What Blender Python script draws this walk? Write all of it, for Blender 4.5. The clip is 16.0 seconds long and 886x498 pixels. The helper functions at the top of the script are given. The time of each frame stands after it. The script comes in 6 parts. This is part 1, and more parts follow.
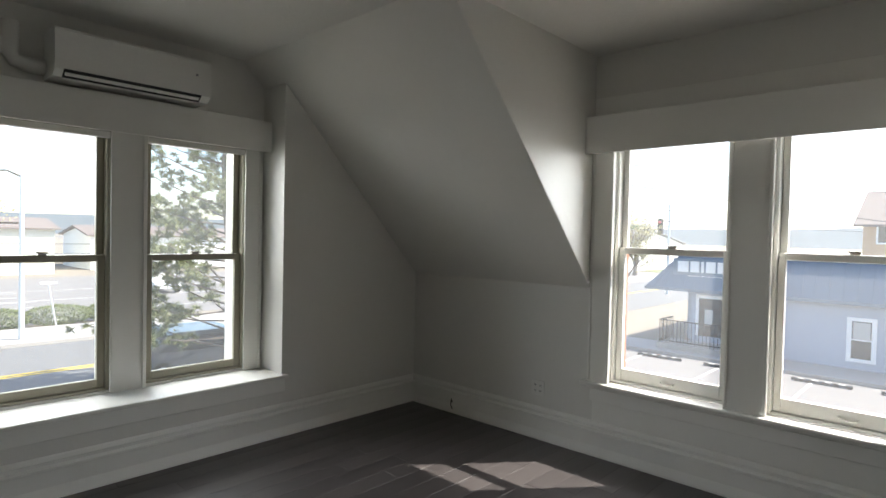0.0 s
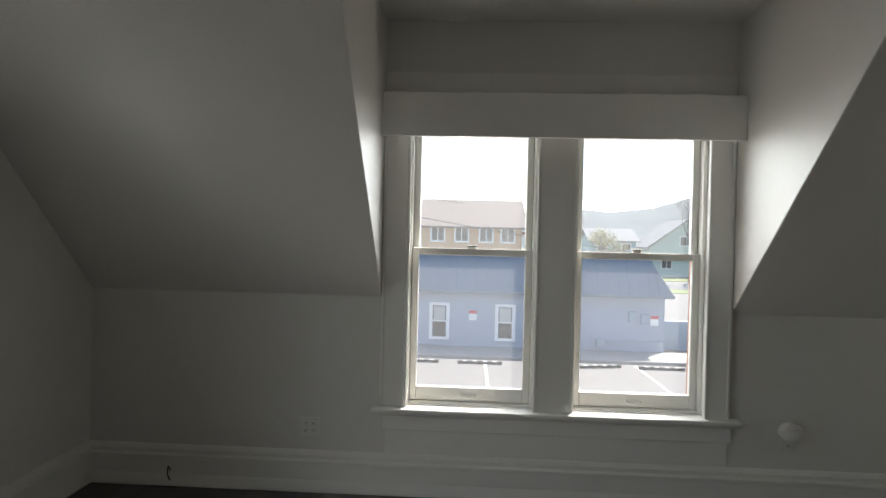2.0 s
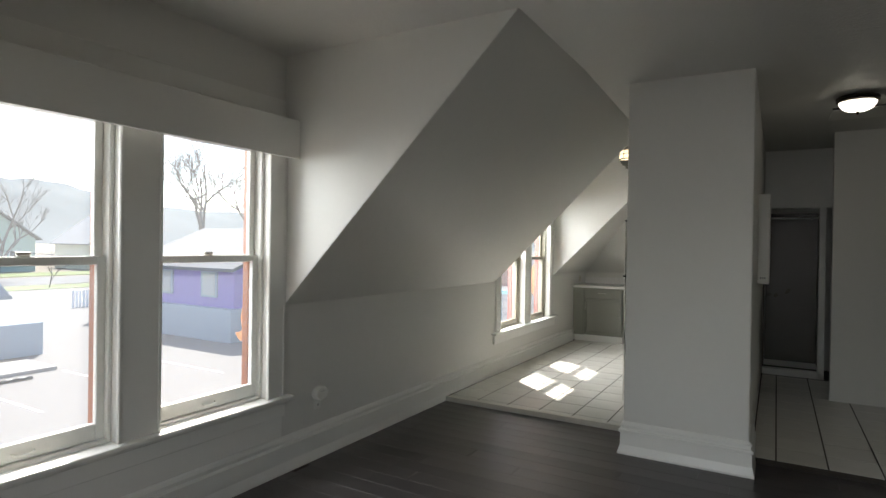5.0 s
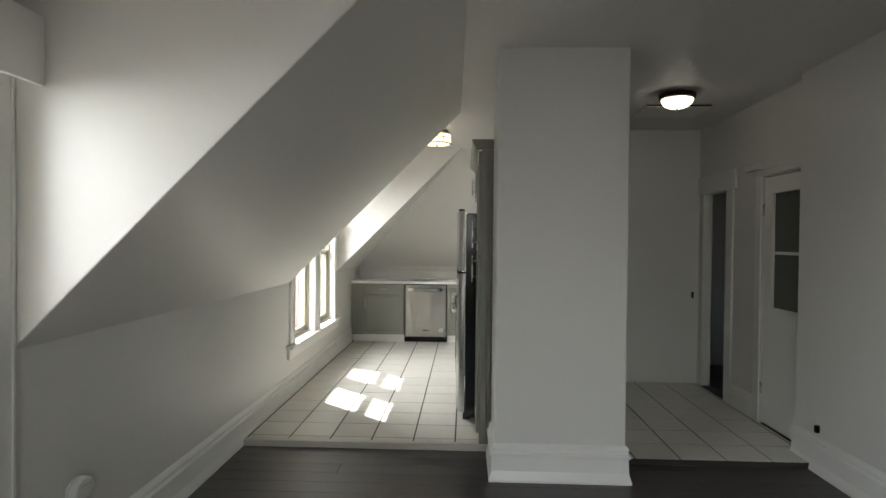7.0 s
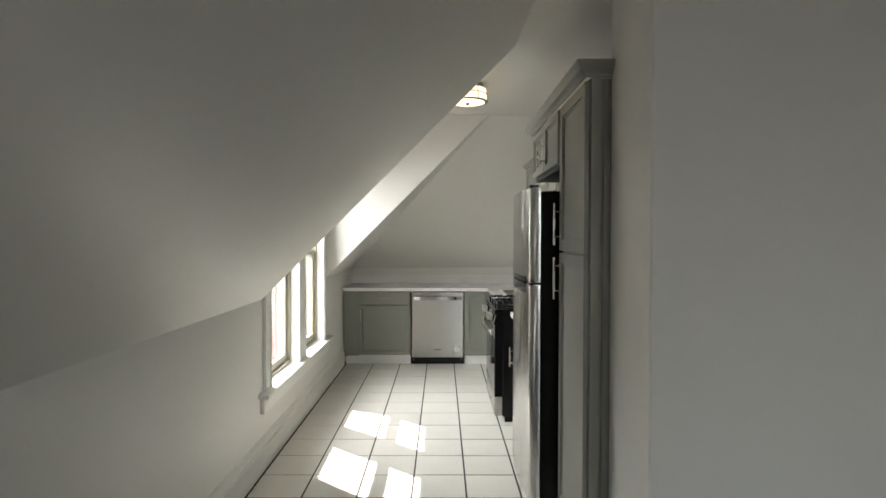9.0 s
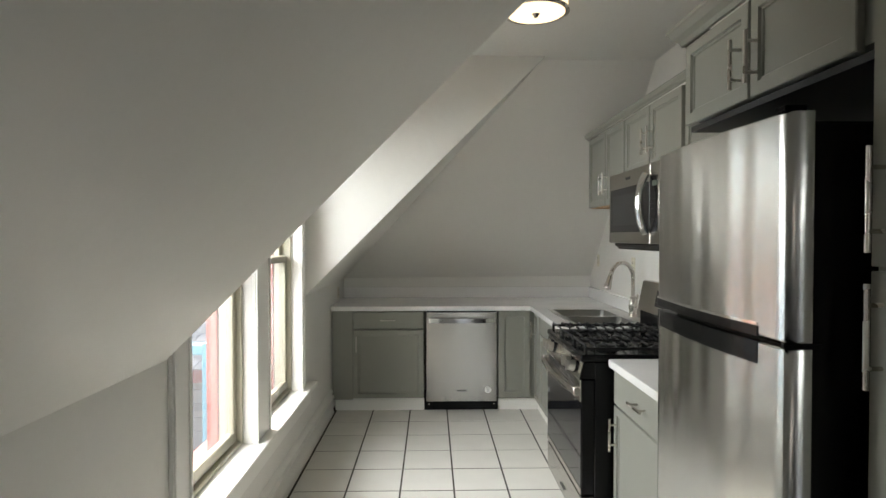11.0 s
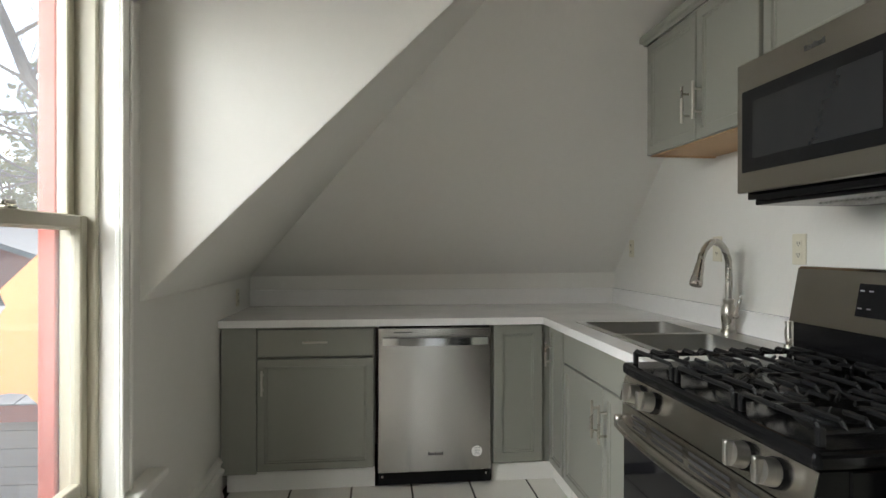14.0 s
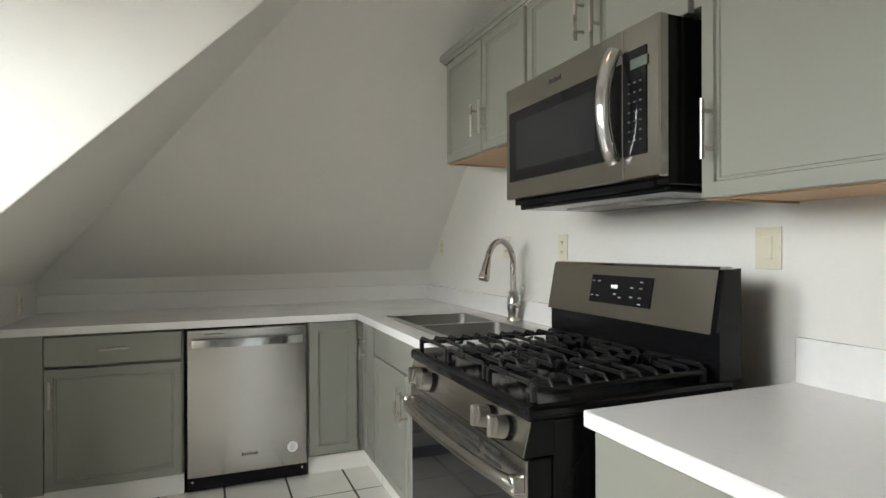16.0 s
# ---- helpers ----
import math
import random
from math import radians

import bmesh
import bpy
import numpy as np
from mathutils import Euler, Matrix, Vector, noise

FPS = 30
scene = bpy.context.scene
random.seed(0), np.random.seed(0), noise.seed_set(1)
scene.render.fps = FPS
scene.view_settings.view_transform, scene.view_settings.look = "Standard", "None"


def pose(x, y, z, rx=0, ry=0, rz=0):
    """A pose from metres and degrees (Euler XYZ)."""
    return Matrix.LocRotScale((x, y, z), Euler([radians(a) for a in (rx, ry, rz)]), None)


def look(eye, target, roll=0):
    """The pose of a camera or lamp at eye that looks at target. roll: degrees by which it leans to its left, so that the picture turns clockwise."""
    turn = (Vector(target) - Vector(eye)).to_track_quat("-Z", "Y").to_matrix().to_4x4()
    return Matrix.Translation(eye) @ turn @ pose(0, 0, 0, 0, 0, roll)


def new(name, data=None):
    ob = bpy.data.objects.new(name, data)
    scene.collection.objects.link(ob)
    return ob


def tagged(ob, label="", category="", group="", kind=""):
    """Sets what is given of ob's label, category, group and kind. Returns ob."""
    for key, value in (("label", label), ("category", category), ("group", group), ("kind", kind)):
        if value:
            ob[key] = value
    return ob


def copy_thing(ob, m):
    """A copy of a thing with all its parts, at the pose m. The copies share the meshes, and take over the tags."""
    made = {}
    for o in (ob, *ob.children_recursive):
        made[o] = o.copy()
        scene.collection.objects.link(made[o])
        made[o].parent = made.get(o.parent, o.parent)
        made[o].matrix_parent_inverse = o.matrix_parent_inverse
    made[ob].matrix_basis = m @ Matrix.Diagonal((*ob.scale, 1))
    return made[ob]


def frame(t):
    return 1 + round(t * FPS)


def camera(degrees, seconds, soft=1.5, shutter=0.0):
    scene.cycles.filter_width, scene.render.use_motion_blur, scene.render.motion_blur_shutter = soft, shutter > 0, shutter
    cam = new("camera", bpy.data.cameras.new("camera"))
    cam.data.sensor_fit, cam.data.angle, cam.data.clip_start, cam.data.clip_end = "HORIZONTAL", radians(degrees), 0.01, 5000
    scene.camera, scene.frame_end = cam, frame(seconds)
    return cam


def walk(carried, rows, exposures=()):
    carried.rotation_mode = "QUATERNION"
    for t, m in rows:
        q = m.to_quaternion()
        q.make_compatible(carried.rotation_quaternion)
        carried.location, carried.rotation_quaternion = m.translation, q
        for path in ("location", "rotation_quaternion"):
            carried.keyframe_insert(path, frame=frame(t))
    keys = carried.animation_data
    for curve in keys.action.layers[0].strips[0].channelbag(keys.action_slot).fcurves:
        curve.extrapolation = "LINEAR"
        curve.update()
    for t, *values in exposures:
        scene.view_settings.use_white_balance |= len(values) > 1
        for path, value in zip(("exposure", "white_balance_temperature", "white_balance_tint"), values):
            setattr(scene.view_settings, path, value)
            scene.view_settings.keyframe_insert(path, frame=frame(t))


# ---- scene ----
cam = camera(75.6, 16.0)
PATH = [
    (0, (-0.134, 0.152, 1.511), (1.33, 1.513, 1.461), 1.3),
    (0.5, (-0.025, 0.536, 1.489), (1.659, 1.615, 1.447), 1.4),
    (1, (0.025, 0.914, 1.468), (1.891, 1.634, 1.441), 1.3),
    (1.5, (0.16, 1.198, 1.434), (2.108, 1.651, 1.427), 1.4),
    (2, (0.178, 1.636, 1.484), (2.175, 1.732, 1.461), 1.4),
    (2.5, (0.179, 1.963, 1.485), (2.159, 1.684, 1.473), 1.3),
    (3, (0.232, 2.209, 1.461), (2.131, 1.583, 1.449), 1.0),
    (3.5, (0.204, 2.564, 1.476), (1.932, 1.557, 1.467), 1.1),
    (4, (0.248, 2.737, 1.49), (1.777, 1.448, 1.484), 1.0),
    (4.5, (0.497, 2.776, 1.499), (1.758, 1.224, 1.485), 0.8),
    (5, (0.693, 2.925, 1.533), (1.702, 1.198, 1.52), 0.9),
    (5.2, (0.868, 2.977, 1.536), (1.726, 1.171, 1.525), 1.0),
    (7.3, (2.019, 1.922, 1.541), (2.069, -0.077, 1.508), 0.5),
    (7.5, (2.102, 1.744, 1.542), (2.145, -0.255, 1.508), 0.5),
    (8, (2.249, 1.356, 1.54), (2.28, -0.643, 1.511), 0.4),
    (8.2, (2.278, 1.175, 1.516), (2.304, -0.824, 1.483), 0.3),
    (10.3, (2.679, -0.760, 1.515), (2.638, -2.758, 1.471), 0.2),
    (10.5, (2.702, -0.942, 1.514), (2.666, -2.941, 1.473), 0.2),
    (11, (2.732, -1.413, 1.506), (2.692, -3.412, 1.466), 0.0),
    (11.5, (2.800, -1.865, 1.487), (2.790, -3.865, 1.450), 0.1),
    (12, (2.861, -2.248, 1.462), (2.892, -4.248, 1.433), 0.2),
    (12.5, (2.833, -2.657, 1.434), (2.864, -4.656, 1.409), 0.1),
    (13, (2.810, -2.996, 1.381), (2.817, -4.996, 1.360), 0.0),
    (13.5, (2.788, -3.197, 1.336), (2.702, -5.194, 1.321), 0.1),
    (14, (2.777, -3.261, 1.293), (2.553, -5.248, 1.289), 0.1),
    (14.5, (2.756, -3.252, 1.276), (2.378, -5.216, 1.276), 0.1),
    (15, (2.730, -3.228, 1.268), (2.209, -5.158, 1.269), 0.1),
    (15.5, (2.707, -3.179, 1.281), (2.056, -5.070, 1.280), -0.0),
    (16, (2.664, -3.073, 1.288), (1.909, -4.925, 1.285), -0.2),
]
# exposure follows the clip's own camera: dim while the bright windows fill the picture
walk(cam, [(t, look(eye, target, roll)) for t, eye, target, roll in PATH],
     exposures=[(0.0, 1.36), (1.5, 1.14), (3.0, 1.06), (4.0, 1.0), (5.0, 1.2), (7.5, 1.58), (10.5, 1.36), (12.0, 0.94), (13.5, 0.88), (14.5, 1.12), (16.0, 1.34)])

# ---- world, sun ----
SUN_DOWN = Vector((-0.66, 0.55, -1.0)).normalized()
SUN_ELEV = math.asin(-SUN_DOWN.z)
world = bpy.data.worlds.new("sky")
scene.world = world
world.use_nodes = True
wn = world.node_tree.nodes
sky = wn.new("ShaderNodeTexSky")
sky.sky_type, sky.sun_disc = "NISHITA", False
sky.sun_elevation = SUN_ELEV
sky.sun_rotation = math.atan2(-SUN_DOWN.x, -SUN_DOWN.y)
sky.dust_density, sky.air_density, sky.ozone_density = 1.2, 1.0, 1.0
wn["Background"].inputs["Strength"].default_value = 0.15
world.node_tree.links.new(sky.outputs["Color"], wn["Background"].inputs["Color"])
sun_data = bpy.data.lights.new("sun", "SUN")
sun_data.energy, sun_data.angle, sun_data.color = 5.0, radians(0.55), (1.0, 0.95, 0.87)
sun = new("sun", sun_data)
sun.matrix_world = look((30, -20, 40), Vector((30, -20, 40)) + SUN_DOWN)

# area lamps outside each window opening strengthen the open sky's daylight indoors
def window_light(name, at, to, w, h, watts):
    d = bpy.data.lights.new(name, "AREA")
    d.shape, d.size, d.size_y, d.energy, d.color = "RECTANGLE", w, h, watts, (0.99, 1.0, 0.98)
    new(name, d).matrix_world = look(at, to)
window_light("sky_light_living", (4.95, 1.13, 2.3), (2.95, 1.13, 0.7), 2.8, 1.8, 68)
window_light("sky_light_kitchen", (4.95, -3.75, 2.3), (2.95, -4.75, 0.8), 4.4, 1.8, 190)
# added lamp at an assumed, unseen opening, brightens the side room
window_light("added_light_side_room", (-3.25, -3.9, 1.5), (-1.0, -3.9, 0.6), 0.5, 0.5, 0.5)
window_light("sky_light_north", (1.2, 5.8, 2.3), (1.2, 3.8, 0.7), 2.6, 1.8, 74)

# ---- materials ----
def mat(name, col, rough=0.5, metal=0.0, var=0.08, scale=3.0, grain=0.04, gscale=60.0, bump=0.05, bscale=80.0, stretch=(1, 1, 1), coat=0.0, island=0.0, piece=0.0, aniso=0.0, rvar=0.12, bdist=0.004, spec=0.5):
    """A surface with two scales of colour variation, uneven gloss and fine relief, in metres."""
    m = bpy.data.materials.new(name)
    m.use_nodes = True
    nt = m.node_tree
    N, L = nt.nodes, nt.links
    b = N["Principled BSDF"]
    tc, mp = N.new("ShaderNodeTexCoord"), N.new("ShaderNodeMapping")
    mp.inputs["Scale"].default_value = stretch
    L.new(tc.outputs["Object"], mp.inputs["Vector"])
    def tex(s, d=3.0):
        t = N.new("ShaderNodeTexNoise")
        t.inputs["Scale"].default_value, t.inputs["Detail"].default_value = s, d
        L.new(mp.outputs["Vector"], t.inputs["Vector"])
        return t.outputs["Fac"]
    def math_(op, a, v):
        n = N.new("ShaderNodeMath")
        n.operation = op
        for k, q in enumerate((a, v)):
            if isinstance(q, (int, float)):
                n.inputs[k].default_value = q
            else:
                L.new(q, n.inputs[k])
        return n.outputs[0]
    big, small = tex(scale), tex(gscale, 5.0)
    f = math_("MULTIPLY", math_("SUBTRACT", big, 0.5), 2 * var)
    f = math_("ADD", f, math_("MULTIPLY", math_("SUBTRACT", small, 0.5), 2 * grain))
    if island:
        g = N.new("ShaderNodeNewGeometry")
        f = math_("ADD", f, math_("MULTIPLY", math_("SUBTRACT", g.outputs["Random Per Island"], 0.5), 2 * island))
    if piece:
        g = N.new("ShaderNodeObjectInfo")
        f = math_("ADD", f, math_("MULTIPLY", math_("SUBTRACT", g.outputs["Random"], 0.5), 2 * piece))
    f = math_("ADD", f, 1.0)
    mul = N.new("ShaderNodeVectorMath")
    mul.operation = "MULTIPLY"
    mul.inputs[0].default_value = col
    cmb = N.new("ShaderNodeCombineXYZ")
    for k in range(3):
        L.new(f, cmb.inputs[k])
    L.new(cmb.outputs[0], mul.inputs[1])
    L.new(mul.outputs[0], b.inputs["Base Color"])
    L.new(math_("ADD", math_("MULTIPLY", math_("SUBTRACT", big, 0.5), rvar), rough), b.inputs["Roughness"])
    b.inputs["Metallic"].default_value = metal
    b.inputs["Specular IOR Level"].default_value = spec
    b.inputs["Coat Weight"].default_value = coat
    b.inputs["Anisotropic"].default_value = aniso
    if aniso:
        tg = N.new("ShaderNodeTangent")
        tg.direction_type, tg.axis = "RADIAL", "Z"
        L.new(tg.outputs["Tangent"], b.inputs["Tangent"])
        b.inputs["Anisotropic Rotation"].default_value = 0.25
    if bump:
        bp = N.new("ShaderNodeBump")
        bp.inputs["Strength"].default_value, bp.inputs["Distance"].default_value = bump, bdist
        L.new(tex(bscale, 4.0), bp.inputs["Height"])
        L.new(bp.outputs["Normal"], b.inputs["Normal"])
    return m


def glow(name, col, strength):
    m = bpy.data.materials.new(name)
    m.use_nodes = True
    b = m.node_tree.nodes["Principled BSDF"]
    b.inputs["Base Color"].default_value = (*col, 1)
    b.inputs["Emission Color"].default_value = (*col, 1)
    b.inputs["Emission Strength"].default_value = strength
    return m


def clear_glass(name, tint=(0.97, 0.98, 0.98), dust_haze=0.03):
    m = bpy.data.materials.new(name)
    m.use_nodes = True
    N, L = m.node_tree.nodes, m.node_tree.links
    N.remove(N["Principled BSDF"])
    tr, gl, mx, fr, pw, film, mf = (N.new("ShaderNode" + k) for k in ("BsdfTransparent", "BsdfGlossy", "MixShader", "LayerWeight", "Math", "BsdfTranslucent", "MixShader"))
    # pale film: dusty panes, plus the veiling haze over the outdoor view
    mf.inputs[0].default_value = dust_haze
    film.inputs["Color"].default_value = (0.9, 0.9, 0.9, 1)
    L.new(tr.outputs[0], mf.inputs[1]), L.new(film.outputs[0], mf.inputs[2])
    tr.inputs["Color"].default_value = (*tint, 1)
    gl.inputs["Roughness"].default_value = 0.01
    pw.operation = "POWER"
    pw.inputs[1].default_value = 5.0
    L.new(fr.outputs["Facing"], pw.inputs[0])
    L.new(pw.outputs[0], mx.inputs[0]), L.new(mf.outputs[0], mx.inputs[1]), L.new(gl.outputs[0], mx.inputs[2])
    L.new(mx.outputs[0], N["Material Output"].inputs["Surface"])
    return m


WALL = mat("wall_paint", (0.735, 0.722, 0.678), 0.42, var=0.035, scale=1.3, grain=0.014, gscale=25, bump=0.26, bscale=9, bdist=0.012)
CEIL = mat("ceiling_paint", (0.72, 0.71, 0.67), 0.5, var=0.03, scale=2, grain=0.02, gscale=60, bump=0.45, bscale=38, bdist=0.008)
TRIM = mat("trim_paint", (0.82, 0.81, 0.765), 0.32, var=0.03, scale=4, grain=0.01, bump=0.08, bscale=40)
OLIVE = mat("window_frame_paint", (0.38, 0.355, 0.27), 0.4, var=0.06, scale=6, bump=0.05)
SASH = mat("sash_paint", (0.80, 0.79, 0.74), 0.35, var=0.05, scale=8, bump=0.08)
GLASS = clear_glass("window_glass")
PLANK = mat("dark_plank", (0.060, 0.053, 0.052), 0.33, var=0.18, scale=2.5, grain=0.22, gscale=22, bump=0.12, bscale=50, stretch=(0.25, 4, 1), piece=0.22, rvar=0.2)
TILE = mat("white_tile", (0.74, 0.72, 0.66), 0.22, var=0.05, scale=5, grain=0.03, gscale=90, bump=0.05, bscale=14, piece=0.03)
GROUT = mat("grout", (0.05, 0.042, 0.034), 0.9, var=0.25, scale=12, grain=0.1, bump=0.2)
CAB = mat("grey_cabinet_paint", (0.255, 0.255, 0.218), 0.42, var=0.03, scale=5, grain=0.02, gscale=120, bump=0.04, bscale=120)
# near-black, stands in for the shade under the fridge cabinet
CAB_SHADE = mat("shaded_underside", (0.03, 0.03, 0.028), 0.7)
WOOD = mat("birch_underside", (0.55, 0.34, 0.17), 0.5, var=0.12, scale=6, grain=0.12, gscale=40, stretch=(1, 8, 1))
QUARTZ = mat("quartz", (0.80, 0.79, 0.77), 0.2, var=0.03, scale=4, grain=0.035, gscale=45, bump=0.0)
STEEL = mat("brushed_steel", (0.40, 0.385, 0.36), 0.24, 1.0, var=0.03, scale=1.5, grain=0.05, gscale=30, bump=0.03, bscale=30, stretch=(40, 40, 0.6), aniso=0.85, rvar=0.06)
DOOR_STEEL = mat("brushed_door_steel", (0.60, 0.60, 0.58), 0.22, 1.0, var=0.03, scale=1.5, grain=0.05, gscale=30, bump=0.03, bscale=30, stretch=(40, 40, 0.6), aniso=0.7, rvar=0.06)
STEEL_H = mat("brushed_steel_level", (0.44, 0.42, 0.385), 0.24, 1.0, var=0.03, scale=1.5, grain=0.05, gscale=30, bump=0.03, bscale=30, stretch=(0.6, 0.6, 40), aniso=0.4, rvar=0.06)
SINK = mat("sink_steel", (0.50, 0.49, 0.46), 0.3, 1.0, var=0.06, scale=4, grain=0.05, gscale=80, bump=0.03)
NICKEL = mat("satin_nickel", (0.52, 0.49, 0.44), 0.28, 1.0, var=0.04, scale=10, bump=0.0)
CHROME = mat("bright_chrome", (0.75, 0.75, 0.74), 0.12, 1.0, var=0.03, bump=0.0)
BLACK = mat("black_enamel", (0.006, 0.006, 0.0065), 0.16, var=0.2, bump=0.0, spec=0.18)
BLACK_GLASS = mat("black_glass", (0.008, 0.008, 0.009), 0.06, var=0.1, bump=0.0, spec=0.3)
KNOB_STEEL = mat("turned_steel", (0.52, 0.50, 0.46), 0.30, 1.0, var=0.02, bump=0.0, rvar=0.04)
IRON = mat("cast_iron", (0.008, 0.008, 0.0085), 0.38, spec=0.3, var=0.2, grain=0.1, bump=0.25, bscale=250, bdist=0.001)
PLASTIC = mat("white_plastic", (0.78, 0.77, 0.73), 0.35, var=0.03, bump=0.0)
ALMOND = mat("almond_plastic", (0.66, 0.62, 0.49), 0.38, var=0.03, bump=0.0)
DARKSLOT = mat("dark_slot", (0.02, 0.02, 0.02), 0.6, bump=0.0)
BRONZE = mat("oiled_bronze", (0.06, 0.045, 0.035), 0.4, 0.8, var=0.2, bump=0.05)
BULB = glow("lit_glass_shade", (1.0, 0.92, 0.78), 1.5)
BULB_W = glow("lit_warm_shade", (1.0, 0.80, 0.52), 0.75)
DIGIT = glow("clock_digits", (0.75, 0.9, 1.0), 0.55)
LEGEND = mat("printed_legend", (0.32, 0.32, 0.32), 0.5, bump=0.0)
LEGEND_DIM = mat("faint_legend", (0.06, 0.06, 0.06), 0.5, bump=0.0)
BROWN = mat("brown_shower_panel", (0.10, 0.078, 0.06), 0.3, var=0.15, scale=3, bump=0.1)
# outdoors
ASPHALT = mat("pale_asphalt", (0.165, 0.155, 0.147), 0.9, var=0.10, scale=0.25, grain=0.10, gscale=3, bump=0.2, bscale=30)
ROADM = mat("road_asphalt", (0.13, 0.128, 0.125), 0.85, var=0.10, scale=0.3, grain=0.08, gscale=4, bump=0.2, bscale=30)
CONCRETE = mat("concrete", (0.32, 0.30, 0.275), 0.85, var=0.08, scale=0.6, grain=0.06, gscale=8, bump=0.15, bscale=20)
SOIL = mat("dry_ground", (0.20, 0.17, 0.13), 0.95, var=0.2, scale=0.4, grain=0.15, gscale=4, bump=0.3, bscale=10)
LAWN = mat("spring_lawn", (0.14, 0.17, 0.06), 0.9, var=0.2, scale=0.5, grain=0.2, gscale=10, bump=0.3, bscale=30)
LINE = mat("road_marking", (0.46, 0.45, 0.42), 0.8, var=0.15, scale=2, bump=0.1)
YELLOW = mat("yellow_marking", (0.65, 0.45, 0.05), 0.8, var=0.15, scale=2, bump=0.1)
BLUEWALL = mat("blue_grey_stucco", (0.36, 0.40, 0.47), 0.85, var=0.05, scale=0.8, grain=0.04, gscale=12, bump=0.2, bscale=25)
BLUEROOF = mat("blue_metal_roof", (0.15, 0.195, 0.245), 0.5, 0.2, var=0.10, scale=1.0, grain=0.05, bump=0.05)
WHITE = mat("white_exterior_paint", (0.80, 0.80, 0.78), 0.6, var=0.04, bump=0.05)
PANE = mat("dark_window_pane", (0.03, 0.035, 0.04), 0.08, var=0.2, bump=0.0)
BLIND = mat("pale_blind", (0.45, 0.45, 0.43), 0.7, var=0.05)
RUBBER = mat("black_rubber", (0.02, 0.02, 0.02), 0.8, var=0.2, bump=0.1)
TAN = mat("tan_stucco", (0.50, 0.32, 0.18), 0.85, var=0.06, scale=0.6, bump=0.15, bscale=20)
SHINGLE = mat("brown_shingle", (0.15, 0.12, 0.105), 0.9, var=0.12, scale=1.0, grain=0.15, gscale=6, bump=0.3, bscale=10)
GREYSHINGLE = mat("grey_shingle", (0.21, 0.21, 0.215), 0.9, var=0.10, scale=1.5, grain=0.15, gscale=8, bump=0.3, bscale=10, piece=0.2, island=0.2)
PURPLE = mat("purple_siding", (0.25, 0.19, 0.50), 0.7, var=0.05, scale=1, island=0.04, bump=0.05)
SLATE = mat("blue_grey_block", (0.33, 0.39, 0.44), 0.85, var=0.06, bump=0.15)
REDWALL = mat("red_siding", (0.27, 0.065, 0.058), 0.7, var=0.10, scale=1, island=0.05, bump=0.05)
REDTRIM = mat("red_exterior_trim", (0.30, 0.075, 0.055), 0.6, var=0.12, scale=5, grain=0.06, bump=0.1)
BROWNTRIM = mat("rust_exterior_trim", (0.26, 0.10, 0.05), 0.5, var=0.15, scale=6, grain=0.1, bump=0.15)
ORANGE = mat("orange_bracket_paint", (0.50, 0.20, 0.06), 0.6, var=0.05, scale=4, grain=0.04, bump=0.08)
TEAL = mat("teal_railing_paint", (0.075, 0.21, 0.28), 0.55, var=0.1, scale=5, bump=0.08)
PALEGREEN = mat("pale_green_siding", (0.42, 0.50, 0.45), 0.7, var=0.05, island=0.03)
CREAM = mat("cream_siding", (0.62, 0.60, 0.50), 0.7, var=0.05, island=0.03)
BARK = mat("grey_bark", (0.17, 0.145, 0.125), 0.9, var=0.2, scale=3, grain=0.15, gscale=20, bump=0.4, bscale=15)
NEEDLE = mat("pine_needles", (0.15, 0.17, 0.065), 0.6, var=0.2, scale=1.5, island=0.35, bump=0.0)
BUD = mat("spring_buds", (0.33, 0.30, 0.14), 0.8, var=0.2, island=0.3, bump=0.0)
BLOSSOM = mat("pink_blossom", (0.62, 0.36, 0.42), 0.8, var=0.1, island=0.2, bump=0.0)
SHRUB = mat("clipped_shrub", (0.09, 0.11, 0.035), 0.8, var=0.2, island=0.3, bump=0.0)
HILL = mat("far_hill", (0.07, 0.085, 0.092), 0.95, var=0.12, scale=0.02, grain=0.12, gscale=0.15, bump=0.0)
POLE = mat("painted_steel_pole", (0.62, 0.66, 0.68), 0.5, 0.3, var=0.05)
CARW = mat("white_car_paint", (0.75, 0.76, 0.77), 0.25, var=0.02, coat=0.5, bump=0.0)
CARD = mat("dark_car_paint", (0.08, 0.09, 0.10), 0.25, var=0.05, coat=0.5, bump=0.0)
CARS = mat("silver_car_paint", (0.38, 0.40, 0.42), 0.3, 0.5, var=0.03, coat=0.5, bump=0.0)
SIGNRED = mat("red_sign", (0.55, 0.06, 0.07), 0.5, bump=0.0)
SIGNGREEN = mat("green_sign", (0.03, 0.22, 0.12), 0.5, bump=0.0)
BIN = mat("blue_bin_plastic", (0.03, 0.10, 0.28), 0.5, bump=0.0)

# ---- shape helpers ----
BASES = {}


def thing(name, loc, label, category, group="", kind=""):
    """An Empty at the base of a thing; its parts hang under it."""
    e = new(name)
    e.empty_display_size = 0.1
    e.location = loc
    BASES[e] = Matrix.Translation(Vector(loc))
    return tagged(e, label, category, group, kind)


def finish(name, bm, material, smooth=0.0):
    me = bpy.data.meshes.new(name)
    bmesh.ops.recalc_face_normals(bm, faces=bm.faces)
    bm.to_mesh(me)
    bm.free()
    me.materials.append(material)
    if smooth:
        me.shade_smooth() if hasattr(me, "shade_smooth") else None
        me.set_sharp_from_angle(angle=radians(smooth))
    return new(name, me)


